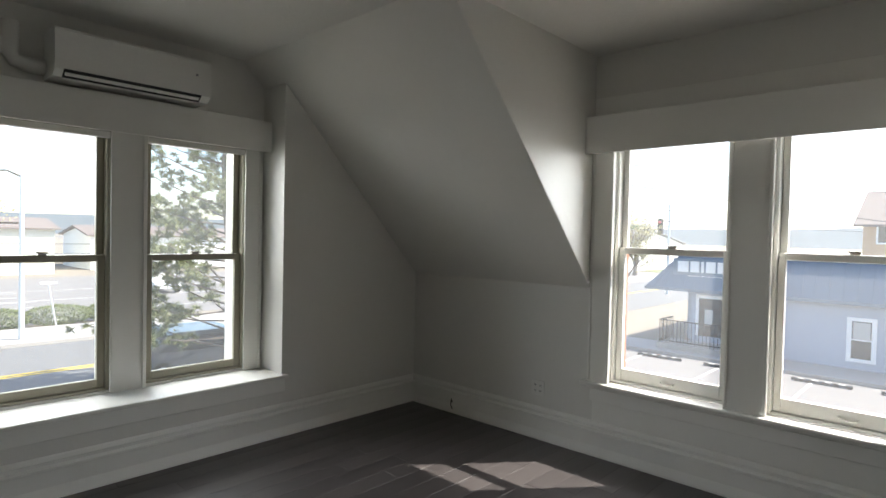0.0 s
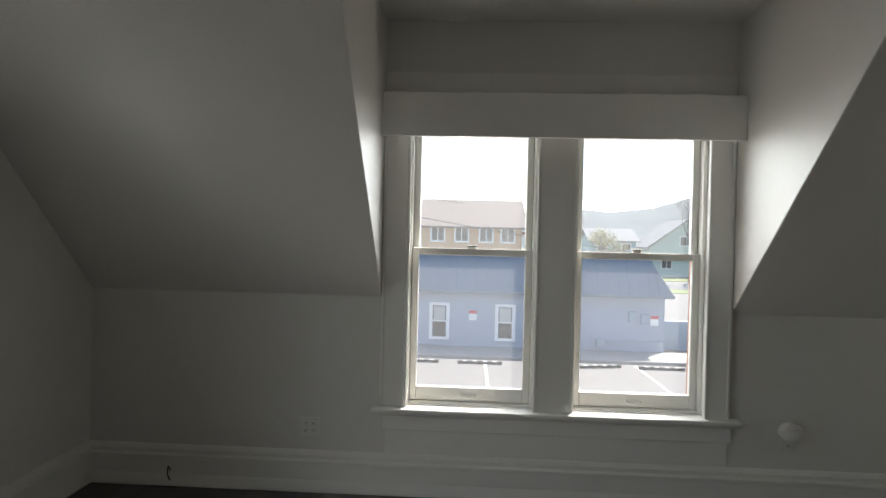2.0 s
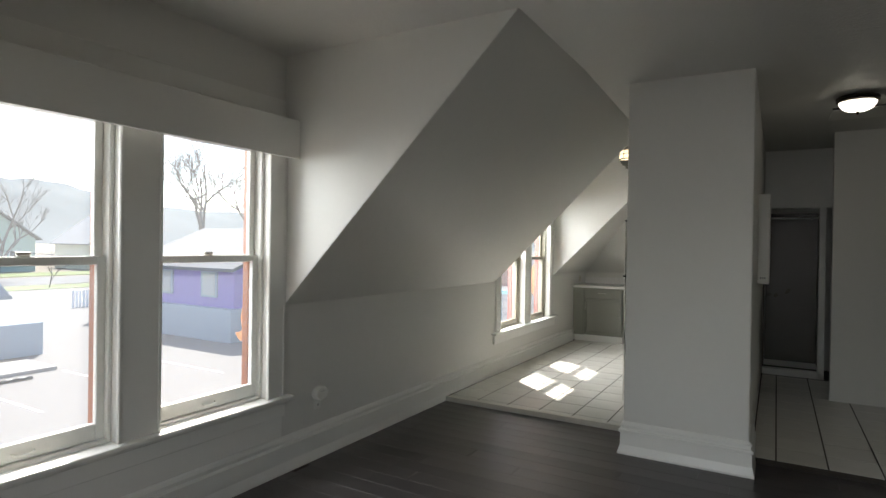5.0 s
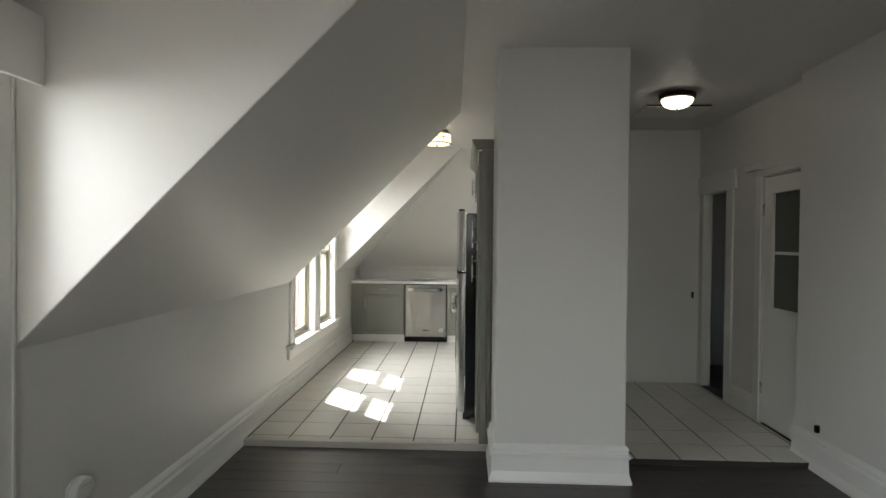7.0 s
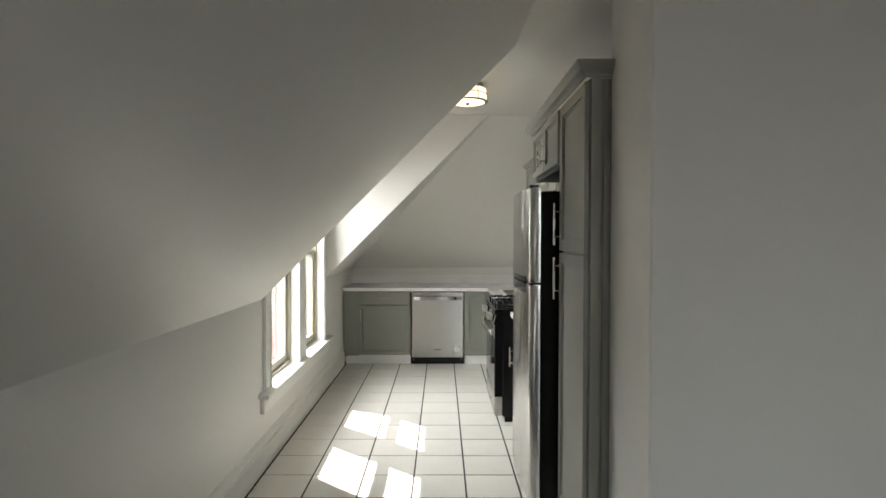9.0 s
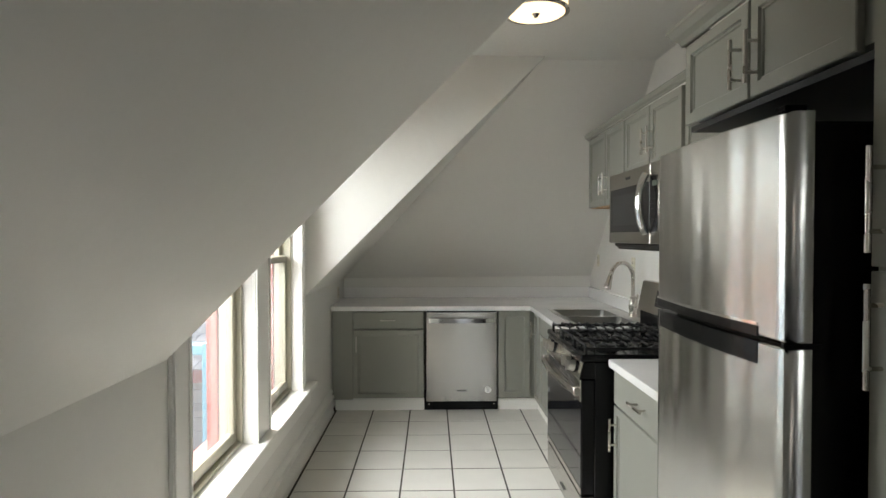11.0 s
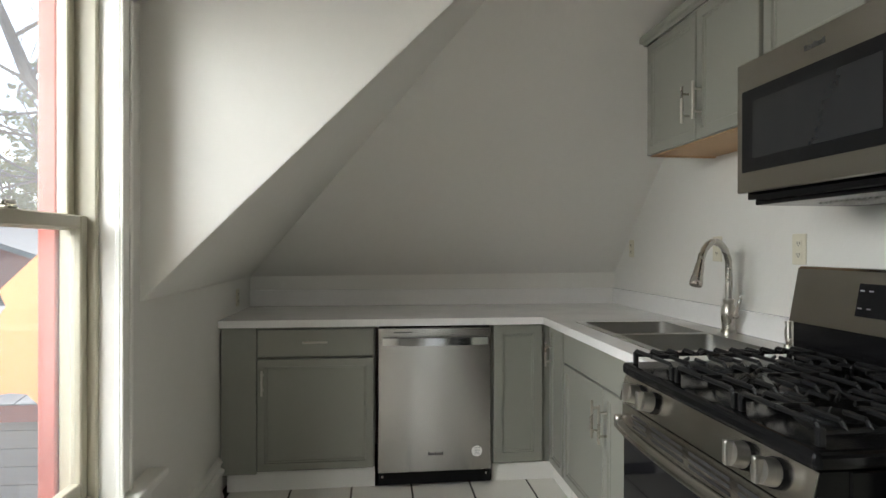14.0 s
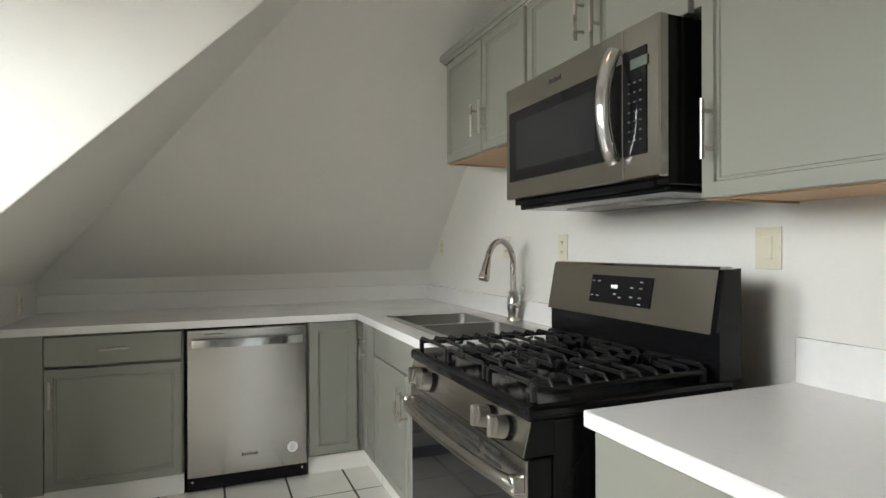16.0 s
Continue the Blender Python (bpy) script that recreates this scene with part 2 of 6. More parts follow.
def part(name, bm, material, parent, label="", smooth=0.0):
    ob = finish(name, bm, material, smooth)
    ob.parent = parent
    if parent in BASES:
        ob.matrix_parent_inverse = BASES[parent].inverted()
    if label:
        ob["label"] = label
    return ob


def solo(name, bm, material, label="", category="", group="", kind="", smooth=0.0):
    """A thing that is one mesh, with its origin at its base."""
    lo = Vector([min(v.co[k] for v in bm.verts) for k in range(3)])
    hi = Vector([max(v.co[k] for v in bm.verts) for k in range(3)])
    base = Vector(((lo.x + hi.x) / 2, (lo.y + hi.y) / 2, lo.z))
    if kind != "structure":
        bmesh.ops.translate(bm, verts=bm.verts, vec=-base)
    ob = finish(name, bm, material, smooth)
    if kind != "structure":
        ob.location = base
    return tagged(ob, label, category, group, kind)


def box(bm, x0, y0, z0, x1, y1, z1, bev=0.0, m=None, seg=1):
    lo, hi = (min(x0, x1), min(y0, y1), min(z0, z1)), (max(x0, x1), max(y0, y1), max(z0, z1))
    c = [(a + b) / 2 for a, b in zip(lo, hi)]
    s = [b - a for a, b in zip(lo, hi)]
    mm = Matrix.Translation(c) @ Matrix.Diagonal((*s, 1))
    made = bmesh.ops.create_cube(bm, size=1.0, matrix=(m @ mm) if m else mm)
    if bev:
        edges = list({e for v in made["verts"] for e in v.link_edges})
        bmesh.ops.bevel(bm, geom=edges, offset=bev, segments=seg, profile=0.5, affect="EDGES")
    return bm


def boxes(*rows, bev=0.0):
    bm = bmesh.new()
    for r in rows:
        box(bm, *r, bev=bev)
    return bm


def slab(pts, thick):
    """A flat polygon made solid: thickened along thick."""
    bm = bmesh.new()
    a = [bm.verts.new(p) for p in pts]
    b = [bm.verts.new(Vector(p) + Vector(thick)) for p in pts]
    bm.faces.new(a), bm.faces.new(b[::-1])
    n = len(pts)
    for k in range(n):
        bm.faces.new((a[k], a[(k + 1) % n], b[(k + 1) % n], b[k]))
    return bm


def cyl(bm, p0, p1, r, r2=None, seg=12, caps=True):
    p0, p1 = Vector(p0), Vector(p1)
    d = p1 - p0
    m = Matrix.Translation((p0 + p1) / 2) @ d.to_track_quat("Z", "Y").to_matrix().to_4x4()
    bmesh.ops.create_cone(bm, cap_ends=caps, segments=seg, radius1=r, radius2=r if r2 is None else r2, depth=d.length, matrix=m)
    return bm


def tube(bm, pts, radii, seg=8, flat=1.0):
    """A round bar along points, radii one each or one for all."""
    pts = [Vector(p) for p in pts]
    n = len(pts)
    if isinstance(radii, (int, float)):
        radii = [radii] * n
    rings = []
    side = None
    for k, p in enumerate(pts):
        d = (pts[min(k + 1, n - 1)] - pts[max(k - 1, 0)]).normalized()
        if side is None:
            side = d.orthogonal().normalized()
        side = (side - d * side.dot(d)).normalized()
        up = d.cross(side)
        rings.append([bm.verts.new(p + (side * math.cos(a) + up * math.sin(a) * flat) * radii[k]) for a in [2 * math.pi * j / seg for j in range(seg)]])
    for r0, r1 in zip(rings, rings[1:]):
        for j in range(seg):
            bm.faces.new((r0[j], r0[(j + 1) % seg], r1[(j + 1) % seg], r1[j]))
    bm.faces.new(rings[0][::-1]), bm.faces.new(rings[-1])
    return bm


def lathe(bm, profile, centre, seg=24, m=None):
    """Turns a profile of (radius, height) about the upright through centre."""
    c = Vector(centre)
    rings = []
    for r, h in profile:
        ring = []
        for j in range(seg):
            a = 2 * math.pi * j / seg
            p = Vector((r * math.cos(a), r * math.sin(a), h))
            ring.append(bm.verts.new(c + (m @ p if m else p)))
        rings.append(ring)
    for r0, r1 in zip(rings, rings[1:]):
        for j in range(seg):
            bm.faces.new((r0[j], r0[(j + 1) % seg], r1[(j + 1) % seg], r1[j]))
    bm.faces.new(rings[0][::-1]), bm.faces.new(rings[-1])
    return bm


def sweep(profile, path, closed_ends=True):
    """A moulding: the profile of (out, up) carried along a level path, standing out to its left side."""
    bm = bmesh.new()
    n = len(path)
    rings = []
    for k, p in enumerate(path):
        p = Vector(p)
        d0 = (p - Vector(path[k - 1])).normalized() if k else None
        d1 = (Vector(path[k + 1]) - p).normalized() if k < n - 1 else None
        n0 = Vector((-d0.y, d0.x, 0)) if d0 else None
        n1 = Vector((-d1.y, d1.x, 0)) if d1 else None
        if n0 and n1:
            out = (n0 + n1).normalized()
            out = out / max(0.3, out.dot(n0))
        else:
            out = n0 or n1
        rings.append([bm.verts.new(p + out * o + Vector((0, 0, u))) for o, u in profile])
    q = len(profile)
    for r0, r1 in zip(rings, rings[1:]):
        for j in range(q):
            bm.faces.new((r0[j], r0[(j + 1) % q], r1[(j + 1) % q], r1[j]))
    bm.faces.new(rings[0][::-1]), bm.faces.new(rings[-1])
    return bm


def words(name, text, size, m, material, parent=None, depth=0.002):
    cu = bpy.data.curves.new(name, "FONT")
    cu.body, cu.size, cu.extrude = text, size, depth
    tmp = bpy.data.objects.new(name, cu)
    me = bpy.data.meshes.new_from_object(tmp)
    bpy.data.objects.remove(tmp)
    me.transform(m)
    me.materials.clear()
    me.materials.append(material)
    ob = new(name, me)
    if parent:
        ob.parent = parent
        if parent in BASES:
            ob.matrix_parent_inverse = BASES[parent].inverted()
    return ob

# ---- the rooms ----
XE, YN, YS = 3.60, 3.965, -7.06          # inner faces: east knee wall, north wall, kitchen's end wall
XW = 1.15                               # kitchen's west wall
KNEE, CZ, XC = 1.105, 2.755, 1.95       # knee height, ceiling height, where the slope meets the ceiling
DA0, DA1 = 0.10, 2.165                   # living room dormer
DK0, DK1 = -5.35, -3.295                # kitchen dormer
GROUND = -2.9
WZ = CZ + 0.09                          # wall tops, hidden in the ceiling
FL = -0.042                             # the planks lie a little lower than the tiles


def structure(name, bm, material, label, smooth=0.0):
    return solo(name, bm, material, label, name.split("_")[0], "", "structure", smooth)


# floors: a bed under the pieces
floor_living = structure("floor_living", boxes((-2.7, -2.10, -0.30, 3.76, 4.6, FL - 0.012)), GROUT, "dark plank floor of the living room")
floor_kitchen = structure("floor_kitchen", boxes((-0.75, -7.3, -0.30, 3.76, -2.10, -0.0022)), GROUT, "white square tiles with dark grout")
structure("floor_side_room", boxes((-3.2, -7.3, -0.30, -0.75, -2.10, 0.0)), PLANK, "dark plank floor of the side room")

# east wall: knee wall with two tall window parts
WT = 3.76
WA = (0.235, 1.02, 1.235, 2.015, 0.49, 2.20)     # openings y0 y1 | y0 y1, z0 z1
WK = (-5.17, -4.41, -4.20, -3.43, 0.50, 2.20)
rows = []
for lo, hi, kz in ((-7.3, DK0, KNEE), (DK1, DA0, KNEE), (DA1, 4.6, 1.15)):
    rows.append((XE, lo, -0.3, WT, hi, kz))
for (lo, hi), w in (((DK0, DK1), WK), ((DA0, DA1), WA)):
    rows += [(XE, lo, -0.3, WT, hi, w[4] - 0.025), (XE, lo, w[5], WT, hi, WZ), (XE, lo, w[4] - 0.025, WT, w[0], w[5]), (XE, w[1], w[4] - 0.025, WT, w[2], w[5]), (XE, w[3], w[4] - 0.025, WT, hi, w[5])]
structure("wall_east", boxes(*rows), WALL, "white painted knee wall with two dormer windows")

# sloping ceilings and dormer cheeks
TH = (0.10, 0, 0.10)
def slope_pts(y0, y1, kz=KNEE, xc=XC - 0.08):
    y0, y1 = y0 + 0.004, y1 - 0.004
    return [(XE, y0, kz), (XE, y1, kz), (xc, y1, CZ + 0.08), (xc, y0, CZ + 0.08)]
structure("ceiling_slope_north", slab(slope_pts(DA1, 4.6, 1.15, 1.995), TH), WALL, "white sloping ceiling above the knee wall")
structure("ceiling_slope_middle", slab(slope_pts(DK1, DA0), TH), WALL, "white sloping ceiling between the dormers")
HY = YS + (CZ - 1.13)
structure("ceiling_slope_hip", slab([(XE, DK0 - 0.004, KNEE), (XC, DK0 - 0.004, CZ), (XC, HY, CZ), (XE, YS, KNEE)], TH), WALL, "narrow white strip of sloping ceiling beside the dormer")
structure("ceiling_slope_south", slab([(XW - 0.4, YS, 1.13), (XW - 0.4, HY, CZ), (XC, HY, CZ), (XE + 0.03, YS, KNEE)], (0, -0.10, 0.10)), WALL, "white sloping ceiling over the end counter")
def cheek(y0, y1, kz=KNEE, xc=XC - 0.08):
    return slab([(XE + 0.03, y0, kz - 0.026), (XE + 0.03, y0, CZ + 0.08), (xc + 0.004, y0, CZ + 0.08)], (0, y1 - y0, 0))
for nm, y0, y1 in (("wall_cheek_1", DA0, DA0 - 0.10), ("wall_cheek_2", DA1, DA1 + 0.10), ("wall_cheek_3", DK0, DK0 - 0.02), ("wall_cheek_4", DK1, DK1 + 0.10)):
    off = 0.003 if y1 > y0 else -0.003
    structure(nm, cheek(y0, y1, 1.15, 1.995) if nm == "wall_cheek_2" else cheek(y0, y1), WALL, "white triangular dormer cheek")
cl = bmesh.new()
def ceil_z(y):
    return CZ + 0.05 * min(1.0, max(0.0, (y + 3.3) / 2.2))
cy = (-7.4, -3.3, -1.1, 4.7)
for x0, x1 in ((-3.2, 3.80),):
    lo = [[cl.verts.new((x, y, ceil_z(y))) for x in (x0, x1)] for y in cy]
    hi = [[cl.verts.new((x, y, CZ + 0.22)) for x in (x0, x1)] for y in cy]
    for k in range(3):
        cl.faces.new((lo[k][0], lo[k][1], lo[k + 1][1], lo[k + 1][0])), cl.faces.new((hi[k][0], hi[k + 1][0], hi[k + 1][1], hi[k][1]))
        cl.faces.new((lo[k][0], lo[k + 1][0], hi[k + 1][0], hi[k][0])), cl.faces.new((lo[k][1], hi[k][1], hi[k + 1][1], lo[k + 1][1]))
    cl.faces.new((lo[0][0], hi[0][0], hi[0][1], lo[0][1])), cl.faces.new((lo[3][0], lo[3][1], hi[3][1], hi[3][0]))
structure("ceiling", cl, CEIL, "white textured flat ceiling")

# north wall, stepped back above the sill
NR, NB = 2.20, 4.275                     # right edge of the recess, its back plane
NW = (0.39, 1.12, 1.325, 2.06, 0.44, 2.16)
structure("wall_north", boxes((NR, YN, -0.3, WT, 4.6, WZ), (-2.7, YN, -0.3, NR, NB, 0.395), (-2.7, NB, -0.3, NR, 4.6, NW[4]),
          (-2.7, NB, NW[5], NR, 4.6, WZ), (-2.7, NB, NW[4], NW[0], 4.6, NW[5]), (NW[1], NB, NW[4], NW[2], 4.6, NW[5]), (NW[3], NB, NW[4], NR, 4.6, NW[5])), WALL, "white north wall with a deep window recess")

# kitchen west wall, pillar, hall
PX0, PX1, PY0, PY1 = 0.835, 1.69, -2.06, -1.575
structure("wall_kitchen_west", boxes((0.835, -7.3, -0.3, XW, PY0, WZ)), WALL, "white kitchen wall behind the cabinets")
structure("wall_pillar", box(bmesh.new(), PX0, PY0, -0.3, PX1, PY1, WZ, bev=0.008), WALL, "white plastered pillar at the kitchen entrance")
structure("wall_kitchen_south", boxes((0.4, YS - 0.16, -0.3, 3.76, YS, 1.13)), WALL, "white low wall behind the end counter")
HX = -0.65
structure("wall_hall_west", boxes((HX - 0.10, -2.80, 2.10, HX, -2.10, WZ), (HX - 0.10, -3.47, -0.3, HX, -2.80, WZ), (HX - 0.10, -4.06, 2.05, HX, -3.47, WZ), (HX - 0.10, -4.3, -0.3, HX, -4.06, WZ)), WALL, "white hall wall with two doorways")
structure("wall_hall_end", boxes((HX, -4.24, -0.3, 0.20, -4.14, WZ)), WALL, "white end wall of the hall with a bathroom doorway")
structure("wall_living_west", boxes((-0.66, -2.12, -0.3, -0.56, -1.0, WZ), (-2.7, -1.1, -0.3, -0.66, -1.0, WZ), (-2.8, -1.1, -0.3, -2.7, 4.6, WZ)), WALL, "white west wall of the living room")
# the small west opening is unseen, added to let light into the side room
structure("wall_side_room", boxes((-3.2, -7.3, -0.3, -3.1, -4.6, WZ), (-3.2, -3.2, -0.3, -3.1, -1.1, WZ), (-3.2, -4.6, -0.3, -3.1, -3.2, 1.0), (-3.2, -4.6, 1.5, -3.1, -3.2, WZ), (-3.2, -4.6, 1.0, -3.1, -4.1, 1.5), (-3.2, -3.6, 1.0, -3.1, -3.2, 1.5), (-3.1, -7.3, -0.3, 0.835, -7.2, WZ), (-3.1, -1.2, -0.3, -0.66, -1.1, WZ)), WALL, "white walls of the side rooms")
structure("wall_bathroom", boxes((-0.2, -5.96, -0.3, 0.835, -5.90, WZ), (-0.2, -5.90, -0.3, -0.14, -4.24, WZ)), WALL, "dim white bathroom wall")
structure("wall_side_partition", boxes((-1.75, -5.2, -0.3, -0.75, -5.1, WZ)), WALL, "white partition in the side room")

# skirtings
SKIRT = [(0, FL), (0.036, FL), (0.036, FL + 0.014), (0.020, 0.028), (0.018, 0.120), (0.030, 0.126), (0.030, 0.142), (0.011, 0.152), (0.011, 0.172), (0.022, 0.178), (0.012, 0.196), (0, 0.205)]
def skirting(name, path):
    structure(name, sweep(SKIRT, path, True), TRIM, "white moulded wooden skirting board")
skirting("baseboard_1", [(XE, -6.33, 0), (XE, YN, 0), (-2.7, YN, 0)])
skirting("baseboard_2", [(PX0, PY0, 0), (PX0, PY1, 0), (PX1, PY1, 0), (PX1, PY0 + 0.01, 0)])
skirting("baseboard_3", [(HX, -2.92, 0), (HX, -3.30, 0)])
skirting("baseboard_4", [(-0.56, -1.0, 0), (-0.56, -2.12, 0), (-0.66, -2.12, 0)])
structure("trim_threshold", boxes((1.69, -2.140, FL - 0.012, 3.565, -2.086, 0.006), bev=0.005), mat("threshold_strip", (0.58, 0.55, 0.48), 0.5, var=0.1), "flat metal threshold strip between planks and tiles")


# ---- windows ----
def sash(bm, axis, plane, a0, a1, z0, z1, w, bottom, d):
    """Four bars of a sash in the upright plane."""
    def b(p0, p1, q0, q1):
        if axis == "x":
            box(bm, plane, p0, q0, plane + d, p1, q1, bev=0.004)
        else:
            box(bm, p0, plane, q0, p1, plane + d, q1, bev=0.004)
    b(a0, a0 + w, z0, z1), b(a1 - w, a1, z0, z1)
    b(a0 + w, a1 - w, z0, z0 + bottom), b(a0 + w, a1 - w, z1 - w, z1)


def double_hung(name, axis, plane, a0, a1, z0, z1, mid, frame_m, sash_m, side=1, w=0.042, low=0.085, label=""):
    """A two-sash window: frame, sashes with a pane each, latch and lift; stands in its wall from plane outwards."""
    mid_a = (a0 + a1) / 2
    base = (plane, mid_a, z0) if axis == "x" else (mid_a, plane, z0)
    t = thing(name, base, label or "white double-hung window with clear panes", "window", "", "structure")
    fr = bmesh.new()
    sash(fr, axis, plane, a0, a1, z0, z1, 0.022, 0.02, 0.11)
    part("window_frame", fr, frame_m, t)
    for nm, p, q0, q1, bot in (("lower_sash", plane + 0.025, z0 + 0.02, mid + 0.025, low), ("upper_sash", plane + 0.062, mid - 0.02, z1 - 0.02, w)):
        sb = bmesh.new()
        sash(sb, axis, p, a0 + 0.022, a1 - 0.022, q0, q1, w, bot, 0.034)
        s = part(nm, sb, sash_m, t)
        g = bmesh.new()
        if axis == "x":
            box(g, p + 0.014, a0 + 0.022 + w, q0 + bot, p + 0.018, a1 - 0.022 - w, q1 - w)
        else:
            box(g, a0 + 0.022 + w, p + 0.014, q0 + bot, a1 - 0.022 - w, p + 0.018, q1 - w)
        pane = part("pane", g, GLASS, s)
        pane.visible_shadow = False
    lk = bmesh.new()
    if axis == "x":
        box(lk, plane + 0.03, mid_a - 0.025, mid + 0.025, plane + 0.06, mid_a + 0.025, mid + 0.034, bev=0.003)
        cyl(lk, (plane + 0.045, mid_a - 0.03, mid + 0.04), (plane + 0.045, mid_a + 0.03, mid + 0.04), 0.007)
    else:
        box(lk, mid_a - 0.025, plane + 0.03, mid + 0.025, mid_a + 0.025, plane + 0.06, mid + 0.034, bev=0.003)
        cyl(lk, (mid_a - 0.03, plane + 0.045, mid + 0.04), (mid_a + 0.03, plane + 0.045, mid + 0.04), 0.007)
    part("latch", lk, NICKEL, t)
    if axis == "x" and low > 0.06:
        lf = bmesh.new()
        zl = z0 + 0.02 + low * 0.45
        tube(lf, [(plane + 0.026, mid_a - 0.045, zl), (plane + 0.008, mid_a - 0.04, zl - 0.004), (plane + 0.004, mid_a, zl - 0.012), (plane + 0.008, mid_a + 0.04, zl - 0.004), (plane + 0.026, mid_a + 0.045, zl)], 0.005)
        part("sash_lift", lf, TRIM, t)
    return t


double_hung("window_1", "x", 3.655, WA[2], WA[3], 0.49, 2.20, 1.425, TRIM, SASH)
double_hung("window_2", "x", 3.655, WA[0], WA[1], 0.49, 2.20, 1.425, TRIM, SASH)
double_hung("window_3", "x", 3.650, WK[2], WK[3], 0.50, 2.20, 1.365, OLIVE, OLIVE, w=0.040, low=0.055, label="olive-framed double-hung window with clear panes")
double_hung("window_4", "x", 3.650, WK[0], WK[1], 0.50, 2.20, 1.365, OLIVE, OLIVE, w=0.040, low=0.055, label="olive-framed double-hung window with clear panes")
double_hung("window_5", "y", 4.29, NW[0], NW[1], 0.44, 2.16, 1.305, OLIVE, OLIVE, w=0.045, low=0.055, label="olive-framed double-hung window with clear panes")
double_hung("window_6", "y", 4.29, NW[2], NW[3], 0.44, 2.16, 1.305, OLIVE, OLIVE, w=0.045, low=0.055, label="olive-framed double-hung window with clear panes")

# casings, stools, aprons of the dormer windows
def casing(bm, y0, y1, z0, z1):
    box(bm, XE - 0.018, y0, z0, XE, y1, z1, bev=0.004)
    for e in (y0, y1):
        s = 1 if e == y0 else -1
        box(bm, XE - 0.026, e, z0, XE - 0.018, e + s * 0.018, z1, bev=0.003)
tr = bmesh.new()
for y0, y1 in ((0.104, 0.25), (1.01, 1.245), (2.0, 2.161)):
    casing(tr, y0, y1, 0.49, 2.36)
structure("trim_casing_living", tr, TRIM, "white window casing boards with raised edges")
structure("trim_sill_living", box(box(bmesh.new(), 3.535, 0.045, 0.460, 3.665, 2.205, 0.490, bev=0.010, seg=3), XE - 0.03, 0.06, 0.438, XE, 2.165, 0.460, bev=0.008), TRIM, "white window stool with a rounded nose")
structure("trim_apron_living", boxes((XE - 0.018, 0.09, 0.350, XE, 2.14, 0.438), (XE - 0.005, 0.105, 0.206, XE, 2.125, 0.350), bev=0.003), TRIM, "white apron board under the stool")
structure("trim_valance_living", boxes((3.462, DA0 + 0.004, 2.095, 3.482, DA1 - 0.004, 2.350), (3.482, DA0 + 0.004, 2.330, XE, DA1 - 0.004, 2.350), (XE - 0.006, DA0 + 0.004, 2.36, XE, DA1 - 0.004, 2.50), bev=0.002), TRIM, "white valance board over the window")
tr = bmesh.new()
for y0, y1 in ((-3.435, -3.30), (-4.42, -4.19), (-5.235, -5.155)):
    casing(tr, y0, y1, 0.50, 2.36)
structure("trim_casing_kitchen", tr, TRIM, "white window casing boards with raised edges")
structure("trim_sill_kitchen", box(box(bmesh.new(), 3.530, -5.43, 0.470, 3.665, -3.21, 0.500, bev=0.008, seg=2), XE - 0.03, -5.38, 0.36, XE, -3.25, 0.470, bev=0.006), TRIM, "white deep window stool")
structure("trim_valance_kitchen", boxes((3.535, -5.255, 2.15, 3.585, -3.24, 2.225), bev=0.008), TRIM, "white shade cassette over the kitchen window")
# north window: deep sill, reveal boards, valance
structure("trim_sill_north", box(box(bmesh.new(), -2.6, 3.93, 0.395, NR + 0.045, NB + 0.02, 0.425, bev=0.009, seg=2), -2.6, YN - 0.018, 0.295, NR + 0.02, YN, 0.395, bev=0.004), TRIM, "white deep window sill over an apron board")
tr = bmesh.new()
for x0, x1 in ((1.113, 1.332), (2.045, 2.18)):
    box(tr, x0, NB - 0.018, 0.425, x1, NB, 2.3, bev=0.004)
    box(tr, x1 - 0.025, NB - 0.03, 0.425, x1, NB - 0.018, 2.3, bev=0.003)
structure("trim_casing_north", tr, TRIM, "white window casing boards")
structure("trim_valance_north", boxes((-2.6, 4.14, 2.115, NR - 0.004, 4.16, 2.345), (-2.6, 4.16, 2.325, NR - 0.004, NB, 2.345), bev=0.002), TRIM, "white valance board over the window")
structure("trim_shade_north", boxes((0.41, 4.26, 2.085, 1.11, 4.289, 2.13), (1.335, 4.26, 2.085, 2.04, 4.289, 2.13), bev=0.006), TRIM, "white rolled shade under the valance")

# exterior trim around the windows, roof overhang of the dormers
def outer_trim(name, w, m):
    b = bmesh.new()
    for y in (w[0], w[1], w[2], w[3]):
        s = 1 if y in (w[1], w[3]) else -1
        box(b, WT + 0.002, y - 0.034 * s, w[4] - 0.1, WT + 0.055, y + 0.07 * s, w[5] + 0.1, bev=0.004)
    box(b, WT + 0.002, w[0] - 0.1, w[4] - 0.16, WT + 0.12, w[3] + 0.1, w[4] - 0.02, bev=0.006)
    structure(name, b, m, "reddish painted exterior window trim")
outer_trim("trim_exterior_living", WA, BROWNTRIM)
outer_trim("trim_exterior_kitchen", WK, REDTRIM)
structure("roof_eave_living", boxes((WT, DA0 - 0.3, 2.46, WT + 0.42, DA1 + 0.3, 2.56)), REDTRIM, "painted roof overhang above the dormer")
structure("roof_eave_kitchen", boxes((WT, DK0 - 0.3, 2.46, WT + 0.42, DK1 + 0.3, 2.56)), REDTRIM, "painted roof overhang above the dormer")
structure("wall_facade", boxes((XE, -7.3, GROUND, WT - 0.004, 4.6, -0.3), (-3.2, 4.5, GROUND, XE, 4.596, -0.3)), REDWALL, "red painted lower facade of the house")
# ---- kitchen units ----
FRONT_Y = pose(0, 0, 0, 0, 0, 180)      # local front (-y) turned to face +y
